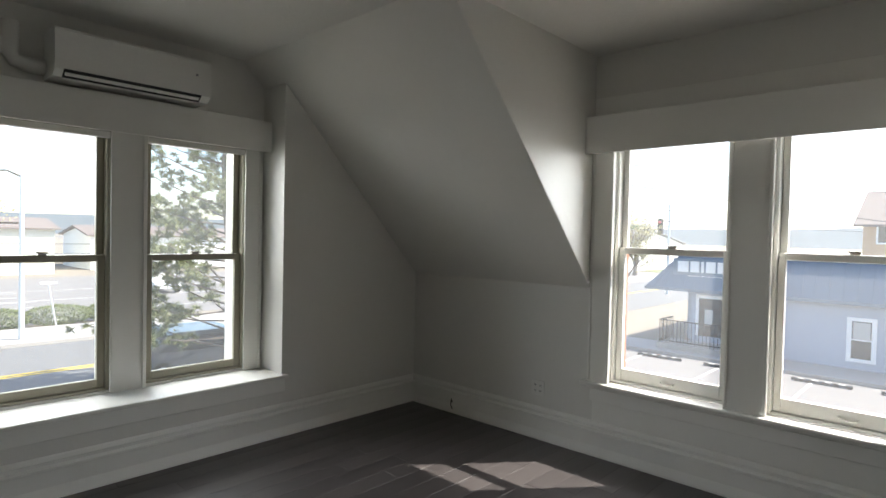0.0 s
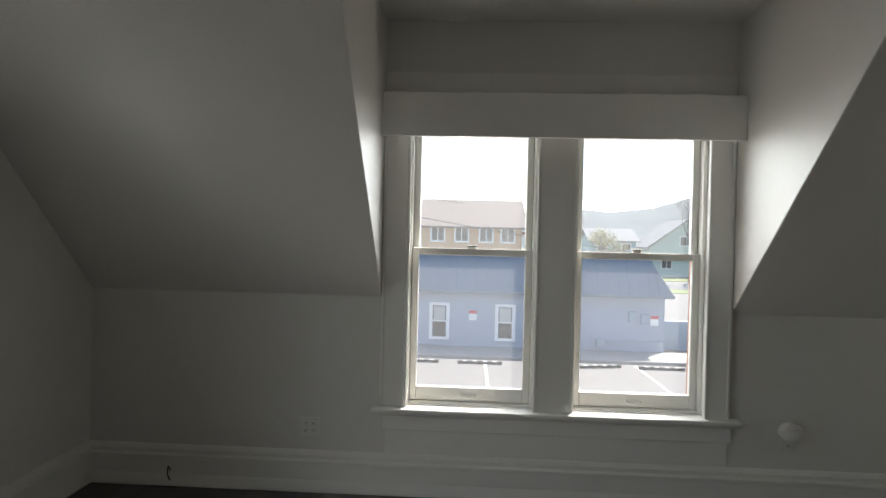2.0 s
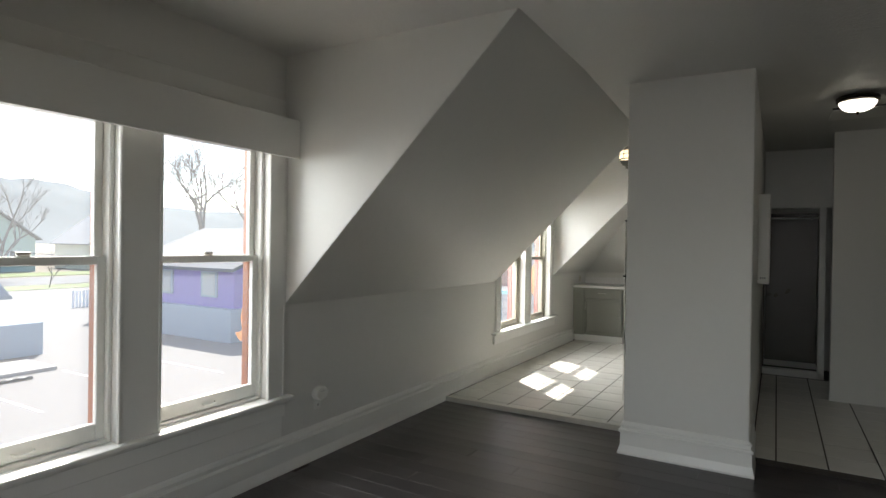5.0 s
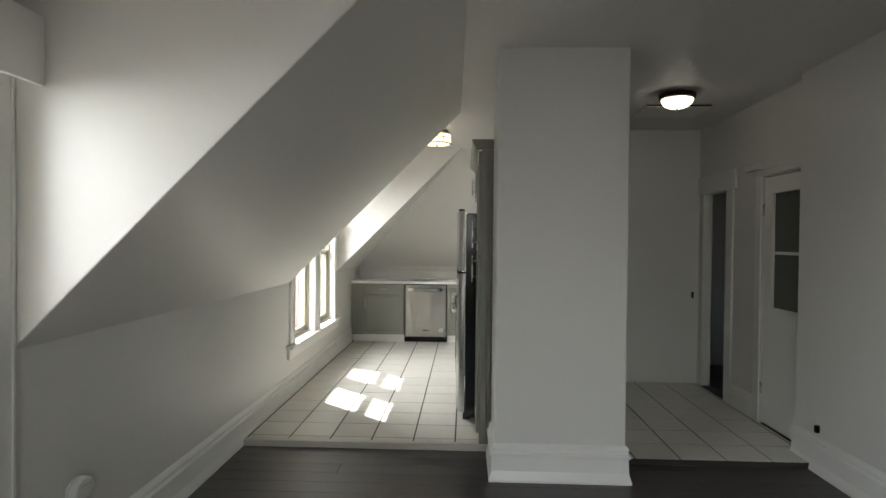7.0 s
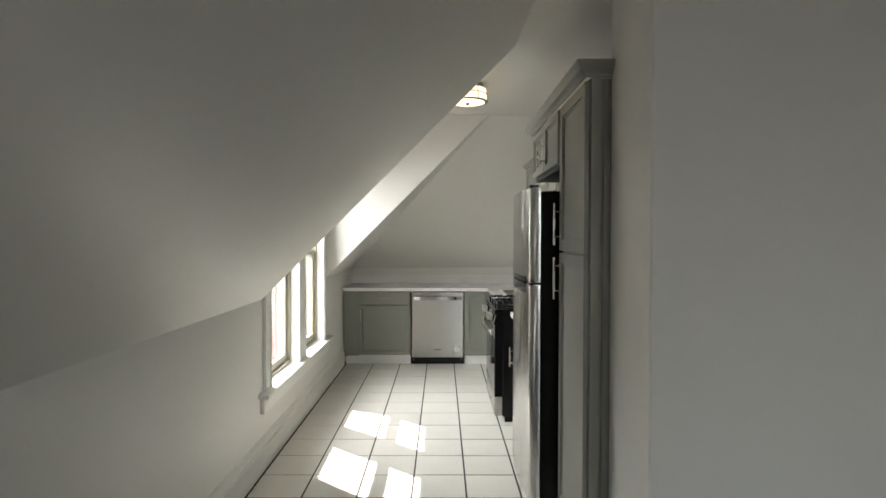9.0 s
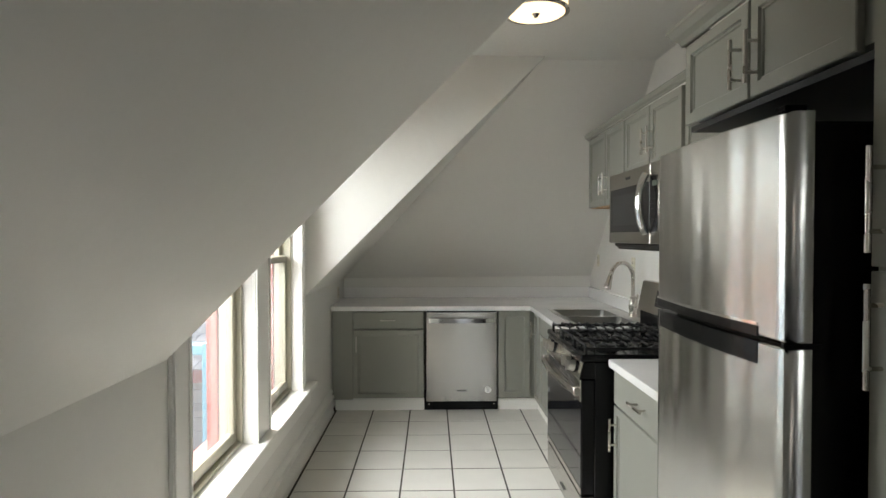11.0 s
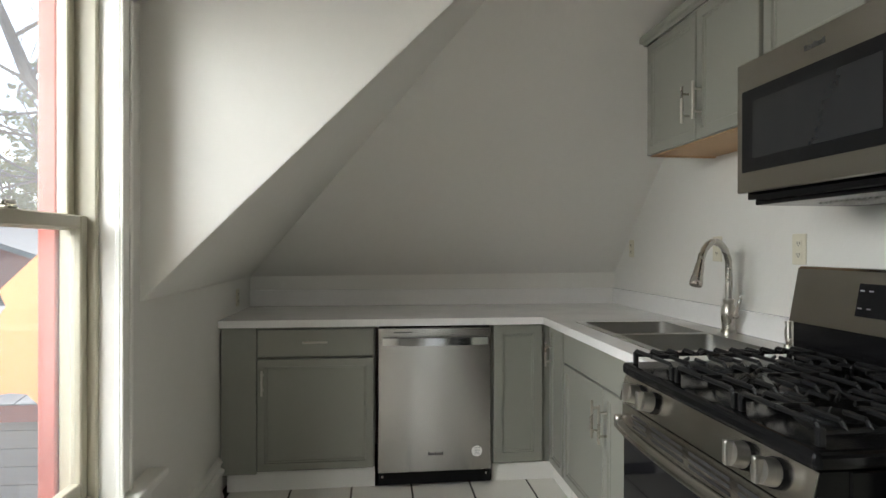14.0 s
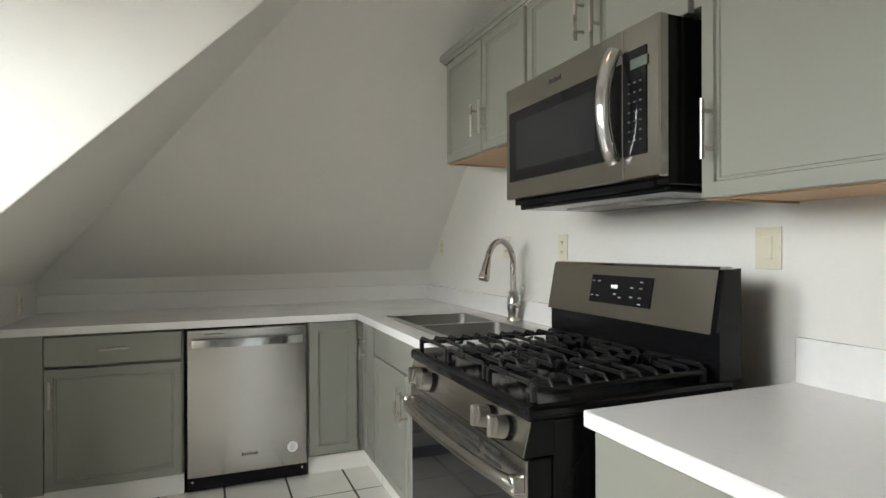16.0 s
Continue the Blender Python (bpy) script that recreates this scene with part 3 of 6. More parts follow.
FRONT_X = pose(0, 0, 0, 0, 0, 90)       # local front turned to face +x


def panel(w, h, rail=0.055, t=0.020, flat=False):
    """A framed cabinet front, w by h, its lower left corner at the origin, its face at y = 0, its back at y = t."""
    bm = bmesh.new()
    box(bm, 0, 0, 0, w, t, h)
    if not flat:
        face = min(bm.faces, key=lambda f: f.calc_center_median().y)
        r = min(rail, w * 0.3)
        bmesh.ops.inset_region(bm, faces=[face], thickness=r)
        bmesh.ops.inset_region(bm, faces=[face], thickness=0.004, depth=-0.008)
        bmesh.ops.inset_region(bm, faces=[face], thickness=0.010)
        bmesh.ops.inset_region(bm, faces=[face], thickness=0.004, depth=-0.004)
    outer = [e for e in bm.edges if all(abs(v.co.y) < 1e-6 for v in e.verts) and (all(v.co.x in (0.0, ) or abs(v.co.x - w) < 1e-6 for v in e.verts) or all(abs(v.co.z) < 1e-6 or abs(v.co.z - h) < 1e-6 for v in e.verts))]
    bmesh.ops.bevel(bm, geom=outer, offset=0.003, segments=1, affect="EDGES")
    return bm


def pull(length, upright, at):
    """A bar pull in front of y = 0, centred at (x, z)."""
    bm = bmesh.new()
    x, z = at
    d = Vector((0, 0, 1)) if upright else Vector((1, 0, 0))
    c = Vector((x, -0.034, z))
    cyl(bm, c - d * length / 2, c + d * length / 2, 0.006, seg=10)
    for s in (-1, 1):
        q = c + d * s * length * 0.30
        cyl(bm, q, q + Vector((0, 0.034, 0)), 0.005, seg=8)
    return bm


def put(bm, m):
    bmesh.ops.transform(bm, matrix=m, verts=bm.verts)
    return bm


def front(name, m, w, h, parent, handle=None, rail=0.055, flat=False, hl=0.13):
    d = part(name, put(panel(w, h, rail, flat=flat), m), CAB, parent)
    if handle:
        part("handle", put(pull(hl, handle[2], handle[:2]), m), NICKEL, d, "brushed nickel bar handle", smooth=40)
    return d


YF, XF = -6.335, 1.845       # faces of the two base runs


def at_y(x, z, y=YF):
    """Fronts of the end run: local x runs west from x."""
    return Matrix.Translation((x, y, z)) @ FRONT_Y


def at_x(y, z, x=XF):
    """Fronts of the west wall: local x runs north from y."""
    return Matrix.Translation((x, y, z)) @ FRONT_X


# end run: filler, drawer unit, corner panel
u = thing("base_cabinet", (3.1, -6.7, 0), "grey painted base cabinet with one drawer and one door", "cabinet")
part("body", boxes((3.585, YS, 0.105, 2.795, YF - 0.050, 0.874)), CAB, u)
part("filler_panel", boxes((3.590, YF - 0.020, 0.105, 3.412, YF - 0.004, 0.874)), CAB, u)
part("toe_board", boxes((3.57, YF - 0.06, 0.0, 2.795, YF - 0.045, 0.105)), TRIM, u, "white toe board")
front("drawer", at_y(3.408, 0.718), 0.605, 0.145, u, (0.30, 0.078, False), flat=True, hl=0.13)
front("door", at_y(3.408, 0.118), 0.605, 0.588, u, (0.03, 0.47, True))
u = thing("corner_cabinet", (2.0, -6.7, 0), "grey painted corner cabinet with a narrow fixed panel", "cabinet")
part("body", boxes((2.155, YS, 0.105, XW, YF - 0.022, 0.874), (XW, YF - 0.022, 0.105, XF - 0.022, -6.075, 0.66)), CAB, u)
front("fixed_panel", at_y(2.150, 0.118), 0.275, 0.752, u, rail=0.07)
front("door", at_x(-6.315, 0.118), 0.225, 0.752, u, (0.045, 0.60, True), rail=0.05)
part("toe_board", boxes((2.15, YF - 0.06, 0.0, XF - 0.05, YF - 0.045, 0.105), (XF - 0.06, YF - 0.045, 0, XF - 0.045, -6.08, 0.105)), TRIM, u, "white toe board")
u = thing("sink_cabinet", (1.5, -5.55, 0), "grey painted sink cabinet with a false drawer and two doors", "cabinet")
part("body", boxes((XW, -6.070, 0.105, XF - 0.045, -5.035, 0.66), (XF - 0.06, -6.070, 0.66, XF - 0.045, -5.035, 0.874)), CAB, u)
front("false_drawer", at_x(-6.070, 0.715), 1.03, 0.150, u, flat=True)
front("door", at_x(-6.070, 0.118), 0.512, 0.588, u, (0.475, 0.45, True), hl=0.16)
front("door", at_x(-5.552, 0.118), 0.512, 0.588, u, (0.037, 0.45, True), hl=0.16)
part("toe_board", boxes((XF - 0.06, -6.07, 0.0, XF - 0.045, -5.035, 0.105)), TRIM, u, "white toe board")
u = thing("base_cabinet", (1.5, -3.8, 0), "grey painted base cabinet beside the black range", "cabinet")
part("body", boxes((XW, -4.165, 0.105, XF - 0.045, -3.43, 0.874)), CAB, u)
front("drawer", at_x(-4.160, 0.700), 0.725, 0.165, u, (0.36, 0.085, False), flat=True, hl=0.15)
front("door", at_x(-4.160, 0.118), 0.725, 0.573, u, (0.04, 0.44, True), hl=0.16)
part("toe_board", boxes((XF - 0.06, -4.165, 0.0, XF - 0.045, -3.43, 0.105)), TRIM, u, "white toe board")

# worktops: L with a cut-out for the sink, and the short one
CT = 0.914
SY0, SY1, SX0, SX1 = -6.06, -5.22, 1.225, 1.765
wt = boxes((XW, YS, 0.876, 3.598, -6.31, CT), (XW, -6.31, 0.876, SX0, -5.02, CT), (SX1, -6.31, 0.876, 1.878, -5.02, CT), (SX0, -6.31, 0.876, SX1, SY0, CT), (SX0, SY1, 0.876, SX1, -5.02, CT))
bmesh.ops.remove_doubles(wt, verts=wt.verts, dist=1e-5)
u = thing("worktop", (2.3, -6.6, 0.876), "white quartz worktop running round the corner", "worktop")
part("slab", wt, QUARTZ, u)
part("upstand", boxes((XW + 0.022, YS, CT, 3.598, YS + 0.022, CT + 0.105), (XW, YS, CT, XW + 0.022, -5.02, CT + 0.105), bev=0.002), QUARTZ, u)
u = thing("worktop", (1.5, -3.8, 0.876), "short white quartz worktop between range and refrigerator", "worktop")
part("slab", box(bmesh.new(), XW, -4.17, 0.876, 1.870, -3.425, CT, bev=0.003), QUARTZ, u)
part("upstand", boxes((XW, -4.165, CT, XW + 0.022, -3.43, CT + 0.125), bev=0.002), QUARTZ, u)

# double sink
u = thing("sink", (1.52, -5.53, 0.72), "stainless steel double-bowl sink set in the worktop", "sink")
def bowl(y0, y1, x0, x1, deep):
    bm = bmesh.new()
    box(bm, x0, y0, CT - deep, x1, y1, CT + 0.003)
    top = max(bm.faces, key=lambda f: f.calc_center_median().z)
    bmesh.ops.delete(bm, geom=[top], context="FACES_ONLY")
    vert = [e for e in bm.edges if abs(e.verts[0].co.z - e.verts[1].co.z) > 0.05]
    bmesh.ops.bevel(bm, geom=vert, offset=0.05, segments=5, profile=0.5, affect="EDGES")
    low = [e for e in bm.edges if all(v.co.z < CT - deep + 1e-4 for v in e.verts)]
    bmesh.ops.bevel(bm, geom=low, offset=0.02, segments=3, profile=0.5, affect="EDGES")
    return bm
mid_s = -5.64
for y0, y1 in ((SY0 + 0.015, mid_s - 0.012), (mid_s + 0.012, SY1 - 0.015)):
    part("bowl", bowl(y0, y1, SX0 + 0.10, SX1 - 0.02, 0.17), SINK, u, smooth=50)
rim = boxes((SX0 - 0.012, SY0 - 0.012, CT, SX0 + 0.105, SY1 + 0.012, CT + 0.005), (SX1 - 0.024, SY0 - 0.012, CT, SX1 + 0.014, SY1 + 0.012, CT + 0.005),
            (SX0 + 0.105, SY0 - 0.012, CT, SX1 - 0.024, SY0 + 0.02, CT + 0.005), (SX0 + 0.105, SY1 - 0.02, CT, SX1 - 0.024, SY1 + 0.012, CT + 0.005), (SX0 + 0.105, mid_s - 0.016, CT, SX1 - 0.024, mid_s + 0.016, CT + 0.005), bev=0.0015)
part("rim", rim, SINK, u)
for y in ((SY0 + mid_s) / 2, (SY1 + mid_s) / 2):
    part("drain", lathe(bmesh.new(), [(0.045, 0), (0.045, 0.004), (0.03, 0.005), (0.0, 0.003)], (1.55, y, CT - 0.169), 20), CHROME, u)

# faucet and soap pump
FX, FY = 1.225, -5.650
u = thing("faucet", (FX, FY, CT + 0.005), "brushed nickel gooseneck faucet with pull-down spray", "faucet")
part("base", lathe(bmesh.new(), [(0.034, 0), (0.034, 0.010), (0.027, 0.016), (0.029, 0.05), (0.034, 0.085), (0.029, 0.112), (0.021, 0.128), (0.024, 0.138), (0.024, 0.146), (0.018, 0.152), (0.0, 0.152)], (FX, FY, CT + 0.005), 20), NICKEL, u, smooth=40)
neck = [(FX, FY, CT + 0.14)] + [(FX, FY, CT + 0.14 + 0.025 * k) for k in range(1, 7)]
for k in range(0, 11):
    a = math.pi * (1 - k / 10 * 0.93)
    neck.append((FX + (0.122 + 0.122 * math.cos(a)) * 0.86, FY + (0.122 + 0.122 * math.cos(a)) * 0.51, CT + 0.290 + 0.118 * math.sin(a)))
part("neck", tube(bmesh.new(), neck, 0.0150, 14), NICKEL, u, smooth=40)
e0 = Vector(neck[-1])
dn = (e0 - Vector(neck[-2])).normalized()
part("spray_head", tube(bmesh.new(), [e0, e0 + dn * 0.02, e0 + dn * 0.05, e0 + dn * 0.085, e0 + dn * 0.10], [0.0165, 0.019, 0.021, 0.027, 0.025], 16), NICKEL, u, smooth=40)
lv = bmesh.new()
cyl(lv, (FX, FY, CT + 0.075), (FX, FY + 0.055, CT + 0.085), 0.014)
tube(lv, [(FX, FY + 0.05, CT + 0.085), (FX - 0.005, FY + 0.062, CT + 0.12), (FX - 0.012, FY + 0.07, CT + 0.175)], [0.009, 0.007, 0.008], 10)
part("lever", lv, NICKEL, u, smooth=40)
solo("soap_pump", lathe(bmesh.new(), [(0.02, 0), (0.02, 0.008), (0.012, 0.012), (0.016, 0.03), (0.018, 0.06), (0.012, 0.08), (0.016, 0.09), (0.016, 0.098), (0.0, 0.10)], (FX, -5.270, CT + 0.005), 16), NICKEL, "brushed nickel soap pump beside the faucet", "soap dispenser", smooth=40)

# dishwasher
u = thing("dishwasher", (2.47, -6.6, 0), "stainless steel dishwasher with a bar handle", "dishwasher")
DX0, DX1 = 2.160, 2.785
part("body", boxes((DX0 + 0.01, YS + 0.05, 0.10, DX1 - 0.01, YF - 0.03, 0.868)), BLACK, u)
part("door", box(bmesh.new(), DX0 + 0.006, YF - 0.03, 0.088, DX1 - 0.006, YF + 0.012, 0.862, bev=0.004), STEEL, u)
part("kick_plate", boxes((DX0 + 0.004, YF - 0.05, 0.012, DX1 - 0.004, YF - 0.015, 0.080), bev=0.003), BLACK, u)
arc = [(DX0 + 0.030 + k / 12 * (DX1 - DX0 - 0.06), 0.024 + 0.022 * math.sin(math.pi * k / 12) ** 0.6) for k in range(13)]
hbm = slab([(x, YF + d, 0.772) for x, d in arc] + [(x, YF + d + 0.009, 0.772) for x, d in arc[::-1]], (0, 0, 0.040))
for f in (0.03, 0.97):
    x = DX1 - 0.035 - f * (DX1 - DX0 - 0.07)
    box(hbm, x - 0.012, YF + 0.008, 0.776, x + 0.012, YF + 0.030, 0.808, bev=0.004)
part("handle", hbm, CHROME, u, "polished curved bar handle", smooth=40)
part("vent_slot", boxes((DX1 - 0.19, YF + 0.0122, 0.838, DX1 - 0.09, YF + 0.0135, 0.842)), DARKSLOT, u)
part("badge", boxes(*[(2.43 + 0.012 * k, YF + 0.0122, 0.176, 2.438 + 0.012 * k, YF + 0.0135, 0.188 if k % 3 else 0.192) for k in range(7)]), DARKSLOT, u)
st = bmesh.new()
cyl(st, (2.245, YF + 0.012, 0.190), (2.245, YF + 0.0138, 0.190), 0.029, seg=28)
sticker = part("sticker", st, PLASTIC, u, "round white paper sticker")
part("print", boxes(*[(2.229 + 0.004 * (k % 2), YF + 0.0139, 0.173 + 0.0085 * k, 2.261 - 0.004 * (k % 2), YF + 0.0146, 0.176 + 0.0085 * k) for k in range(5)]), LEGEND, sticker)
for x in (DX0 + 0.03, DX1 - 0.03):
    part("screw", cyl(bmesh.new(), (x, YF - 0.016, 0.06), (x, YF - 0.012, 0.06), 0.006, seg=8), CHROME, u)

# range
RY0, RY1 = -5.030, -4.205
RB, RFX = 1.325, 1.985
u = thing("gas_range", (1.55, -4.595, 0), "black and stainless gas range with cast iron grates", "range")
part("body", boxes((RB, RY0, 0.05, RFX - 0.06, RY1, 0.888), bev=0.003), BLACK, u)
part("cooktop", box(bmesh.new(), RB + 0.03, RY0 - 0.002, 0.888, RFX + 0.010, RY1 + 0.002, 0.926, bev=0.012, seg=3), BLACK, u)
cp = slab([(RFX - 0.06, RY0 + 0.004, 0.806), (RFX + 0.016, RY0 + 0.004, 0.806), (RFX - 0.004, RY0 + 0.004, 0.888), (RFX - 0.06, RY0 + 0.004, 0.888)], (0, RY1 - RY0 - 0.008, 0))
part("panel_housing", cp, BLACK, u)
cp = slab([(RFX + 0.0165, RY0 + 0.006, 0.807), (RFX + 0.0205, RY0 + 0.006, 0.808), (RFX + 0.0005, RY0 + 0.006, 0.887), (RFX - 0.0035, RY0 + 0.006, 0.886)], (0, RY1 - RY0 - 0.012, 0))
part("control_panel", cp, STEEL_H, u)
tilt = Vector((0.113, 0, 0.024)).normalized()
for y in (-4.905, -4.815, -4.400, -4.305):
    c = Vector((RFX + 0.010, y, 0.850))
    kb = bmesh.new()
    cyl(kb, c + tilt * 0.010, c + tilt * 0.040, 0.028, 0.026, seg=24)
    k = part("knob", kb, KNOB_STEEL, u, "brushed steel control knob", smooth=40)
    part("collar", cyl(bmesh.new(), c, c + tilt * 0.010, 0.031, seg=24), BLACK, k, smooth=40)
    gb = bmesh.new()
    q = c + tilt * 0.044
    box(gb, q.x - 0.012, q.y - 0.0085, q.z - 0.027, q.x + 0.010, q.y + 0.0085, q.z + 0.027, bev=0.005, seg=2)
    part("grip", gb, KNOB_STEEL, k)
dr = boxes((RFX - 0.06, RY0 + 0.006, 0.225, RFX + 0.004, RY1 - 0.006, 0.800), bev=0.004)
door = part("oven_door", dr, BLACK, u)
part("window", boxes((RFX + 0.004, RY0 + 0.012, 0.262, RFX + 0.008, RY1 - 0.012, 0.688)), BLACK_GLASS, door, "black oven glass")
part("top_trim", boxes((RFX + 0.004, RY0 + 0.008, 0.690, RFX + 0.012, RY1 - 0.008, 0.798), bev=0.002), STEEL_H, door)
part("bottom_trim", boxes((RFX + 0.004, RY0 + 0.008, 0.228, RFX + 0.010, RY1 - 0.008, 0.260), bev=0.002), STEEL_H, door)
for j in range(3):
    for y0, y1 in ((-4.945, -4.855), (-4.825, -4.655), (-4.625, -4.455), (-4.425, -4.335)):
        part("vent_slot", boxes((RFX + 0.012, y0, 0.772 - 0.017 * j, RFX + 0.0132, y1, 0.780 - 0.017 * j)), DARKSLOT, door)
hb = [(RFX + 0.030 + 0.032 * math.sin(math.pi * f) ** 0.5, RY0 + 0.02 + f * (RY1 - RY0 - 0.04), 0.742) for f in [k / 14 for k in range(15)]]
hbm = tube(bmesh.new(), hb, 0.013, 10, flat=1.3)
for y in (RY0 + 0.026, RY1 - 0.026):
    box(hbm, RFX + 0.008, y - 0.014, 0.720, RFX + 0.044, y + 0.014, 0.764, bev=0.005)
part("handle", hbm, STEEL_H, door, "curved stainless door handle", smooth=40)
drw = part("drawer", boxes((RFX - 0.06, RY0 + 0.006, 0.055, RFX + 0.006, RY1 - 0.006, 0.212), bev=0.004), STEEL_H, u, "stainless storage drawer")
part("badge", boxes((RFX + 0.0102, -4.645, 0.10, RFX + 0.0115, -4.545, 0.112)), DARKSLOT, drw)
part("foot_plinth", boxes((RB + 0.02, RY0 + 0.02, 0.0, RFX - 0.08, RY1 - 0.02, 0.05)), BLACK, u)
bg = slab([(RB - 0.005, RY0 + 0.006, 0.92), (RB + 0.075, RY0 + 0.006, 0.92), (RB + 0.075, RY0 + 0.006, 1.055), (RB + 0.088, RY0 + 0.006, 1.06), (RB + 0.055, RY0 + 0.006, 1.225), (RB - 0.005, RY0 + 0.006, 1.23)], (0, RY1 - RY0 - 0.012, 0))
part("backguard", bg, BLACK, u)
fp = slab([(RB + 0.0895, RY0 + 0.008, 1.052), (RB + 0.093, RY0 + 0.008, 1.052), (RB + 0.060, RY0 + 0.008, 1.226), (RB + 0.05, RY0 + 0.008, 1.234), (RB + 0.01, RY0 + 0.008, 1.234), (RB + 0.01, RY0 + 0.008, 1.2305), (RB + 0.0565, RY0 + 0.008, 1.2255)], (0, RY1 - RY0 - 0.03, 0))
face = part("backguard_face", fp, STEEL_H, u, "stainless backguard face")
def on_guard(y, z, out):
    f = (z - 1.052) / (1.226 - 1.052)
    return Vector((RB + 0.093 - 0.033 * f + out, y, z))
dp = slab([on_guard(-4.765, 1.098, 0.0005), on_guard(-4.465, 1.098, 0.0005), on_guard(-4.465, 1.192, 0.0005), on_guard(-4.765, 1.192, 0.0005)], (0.003, 0, 0.0005))
disp = part("display", dp, BLACK_GLASS, face, "black glass clock display")
lean = math.degrees(math.atan2(0.033, 0.184))
words("clock_digits", "9:43", 0.019, Matrix.Translation(on_guard(-4.655, 1.150, 0.004)) @ pose(0, 0, 0, 0, -lean, 0) @ pose(0, 0, 0, 90, 0, 90), DIGIT, disp, 0.0005)
for y, z in ((-4.750, 1.172), (-4.720, 1.172), (-4.750, 1.122), (-4.720, 1.122), (-4.550, 1.157), (-4.510, 1.157), (-4.550, 1.127), (-4.510, 1.127), (-4.605, 1.122), (-4.630, 1.132), (-4.510, 1.177), (-4.510, 1.107)):
    p = on_guard(y, z, 0.0045)
    part("legend", boxes((p.x - 0.0005, y - 0.008, z - 0.002, p.x + 0.0005, y + 0.006, z + 0.002)), LEGEND, face)
# burners and grates
GZ = 0.968
for x, y, r in ((1.53, -4.870, 0.045), (1.82, -4.870, 0.055), (1.67, -4.618, 0.05), (1.53, -4.365, 0.045), (1.82, -4.365, 0.055)):
    b = part("burner", lathe(bmesh.new(), [(r + 0.02, 0), (r + 0.015, 0.004), (r, 0.006), (r, 0.014), (0.0, 0.014)], (x, y, 0.926), 24), IRON, u, "dark burner base", smooth=40)
    part("cap", lathe(bmesh.new(), [(r * 0.85, 0), (r * 0.85, 0.006), (r * 0.75, 0.009), (0.0, 0.010)], (x, y, 0.939), 24), IRON, b, smooth=40)
def bar(bm, p, q, w=0.005, h=0.014):
    p, q = Vector(p), Vector(q)
    d = q - p
    m = Matrix.Translation((p + q) / 2) @ d.to_track_quat("X", "Z").to_matrix().to_4x4()
    box(bm, -d.length / 2, -w, -h / 2, d.length / 2, w, h / 2, bev=0.003, m=m)
for gy0, gy1 in ((RY0 + 0.02, -4.760), (-4.754, -4.481), (-4.475, RY1 - 0.02)):
    g = bmesh.new()
    x0, x1 = RB + 0.10, RFX - 0.015
    ym, hw = (gy0 + gy1) / 2, (gy1 - gy0) / 2 - 0.006
    pots = (x0 + 0.135, x1 - 0.135)
    n = 11
    for k in range(n):                      # cross bars, open over the burners, their ends turned down
        x = x0 + 0.006 + (x1 - x0 - 0.012) * k / (n - 1)
        near = min(abs(x - p) for p in pots)
        gap = 0.0 if near > 0.075 else 0.030 + 0.35 * (0.075 - near)
        for sy in (-1, 1):
            bar(g, (x, ym + sy * gap, GZ), (x, ym + sy * (hw - 0.012), GZ), 0.0038, 0.012)
            bar(g, (x, ym + sy * (hw - 0.014), GZ), (x, ym + sy * hw, GZ - 0.018), 0.0042, 0.012)
    for sy in (-1, 1):                      # low side rails that carry the bars
        bar(g, (x0, ym + sy * (hw - 0.002), GZ - 0.016), (x1, ym + sy * (hw - 0.002), GZ - 0.016), 0.004, 0.012)
    spans = [x0] + [v for p in pots for v in (p - 0.045, p + 0.045)] + [x1]
    for a, b in zip(spans[::2], spans[1::2]):
        bar(g, (a, ym, GZ), (b, ym, GZ), 0.0042, 0.013)
    for p in pots:                          # forked fingers towards each burner
        for sx in (-1, 1):
            for sy in (-1, 1):
                bar(g, (p + sx * 0.078, ym + sy * 0.075, GZ), (p + sx * 0.030, ym + sy * 0.028, GZ), 0.0038, 0.012)
    for x in (x0 + 0.008, x1 - 0.008):
        for y in (gy0 + 0.010, gy1 - 0.010):
            box(g, x - 0.007, y - 0.007, 0.926, x + 0.007, y + 0.007, GZ - 0.006, bev=0.002)
    part("grate", g, IRON, u, "black cast iron grate")

# microwave
MY0, MY1, MX = -5.030, -4.215, 1.600
MZ0, MZ1 = 1.452, 1.893
u = thing("microwave", (1.37, -4.61, MZ0), "stainless over-range microwave with a curved handle", "microwave")
part("body", boxes((XW, MY0 + 0.004, MZ0, MX - 0.035, MY1 - 0.004, MZ1), bev=0.003), BLACK, u)
DS = -4.355
face = part("door", box(bmesh.new(), MX - 0.033, MY0, MZ0 + 0.02, MX, DS - 0.001, MZ1, bev=0.004), STEEL_H, u, "stainless door with a dark window")
part("window", boxes((MX, MY0 + 0.03, MZ0 + 0.085, MX + 0.003, DS - 0.003, MZ1 - 0.095), bev=0.001), BLACK_GLASS, face, "dark glass window")
part("inner_pane", boxes((MX + 0.003, MY0 + 0.085, MZ0 + 0.125, MX + 0.004, DS - 0.12, MZ1 - 0.135)), mat("dark_mesh_glass", (0.02, 0.021, 0.023), 0.12, bump=0.0), face)
cpn = part("control_side", box(bmesh.new(), MX - 0.033, DS + 0.001, MZ0 + 0.02, MX, MY1, MZ1, bev=0.004), STEEL_H, u, "stainless control side")
part("control_glass", boxes((MX, DS + 0.002, MZ0 + 0.085, MX + 0.003, MY1 - 0.045, MZ1 - 0.07), bev=0.001), BLACK_GLASS, cpn, "black touch panel")
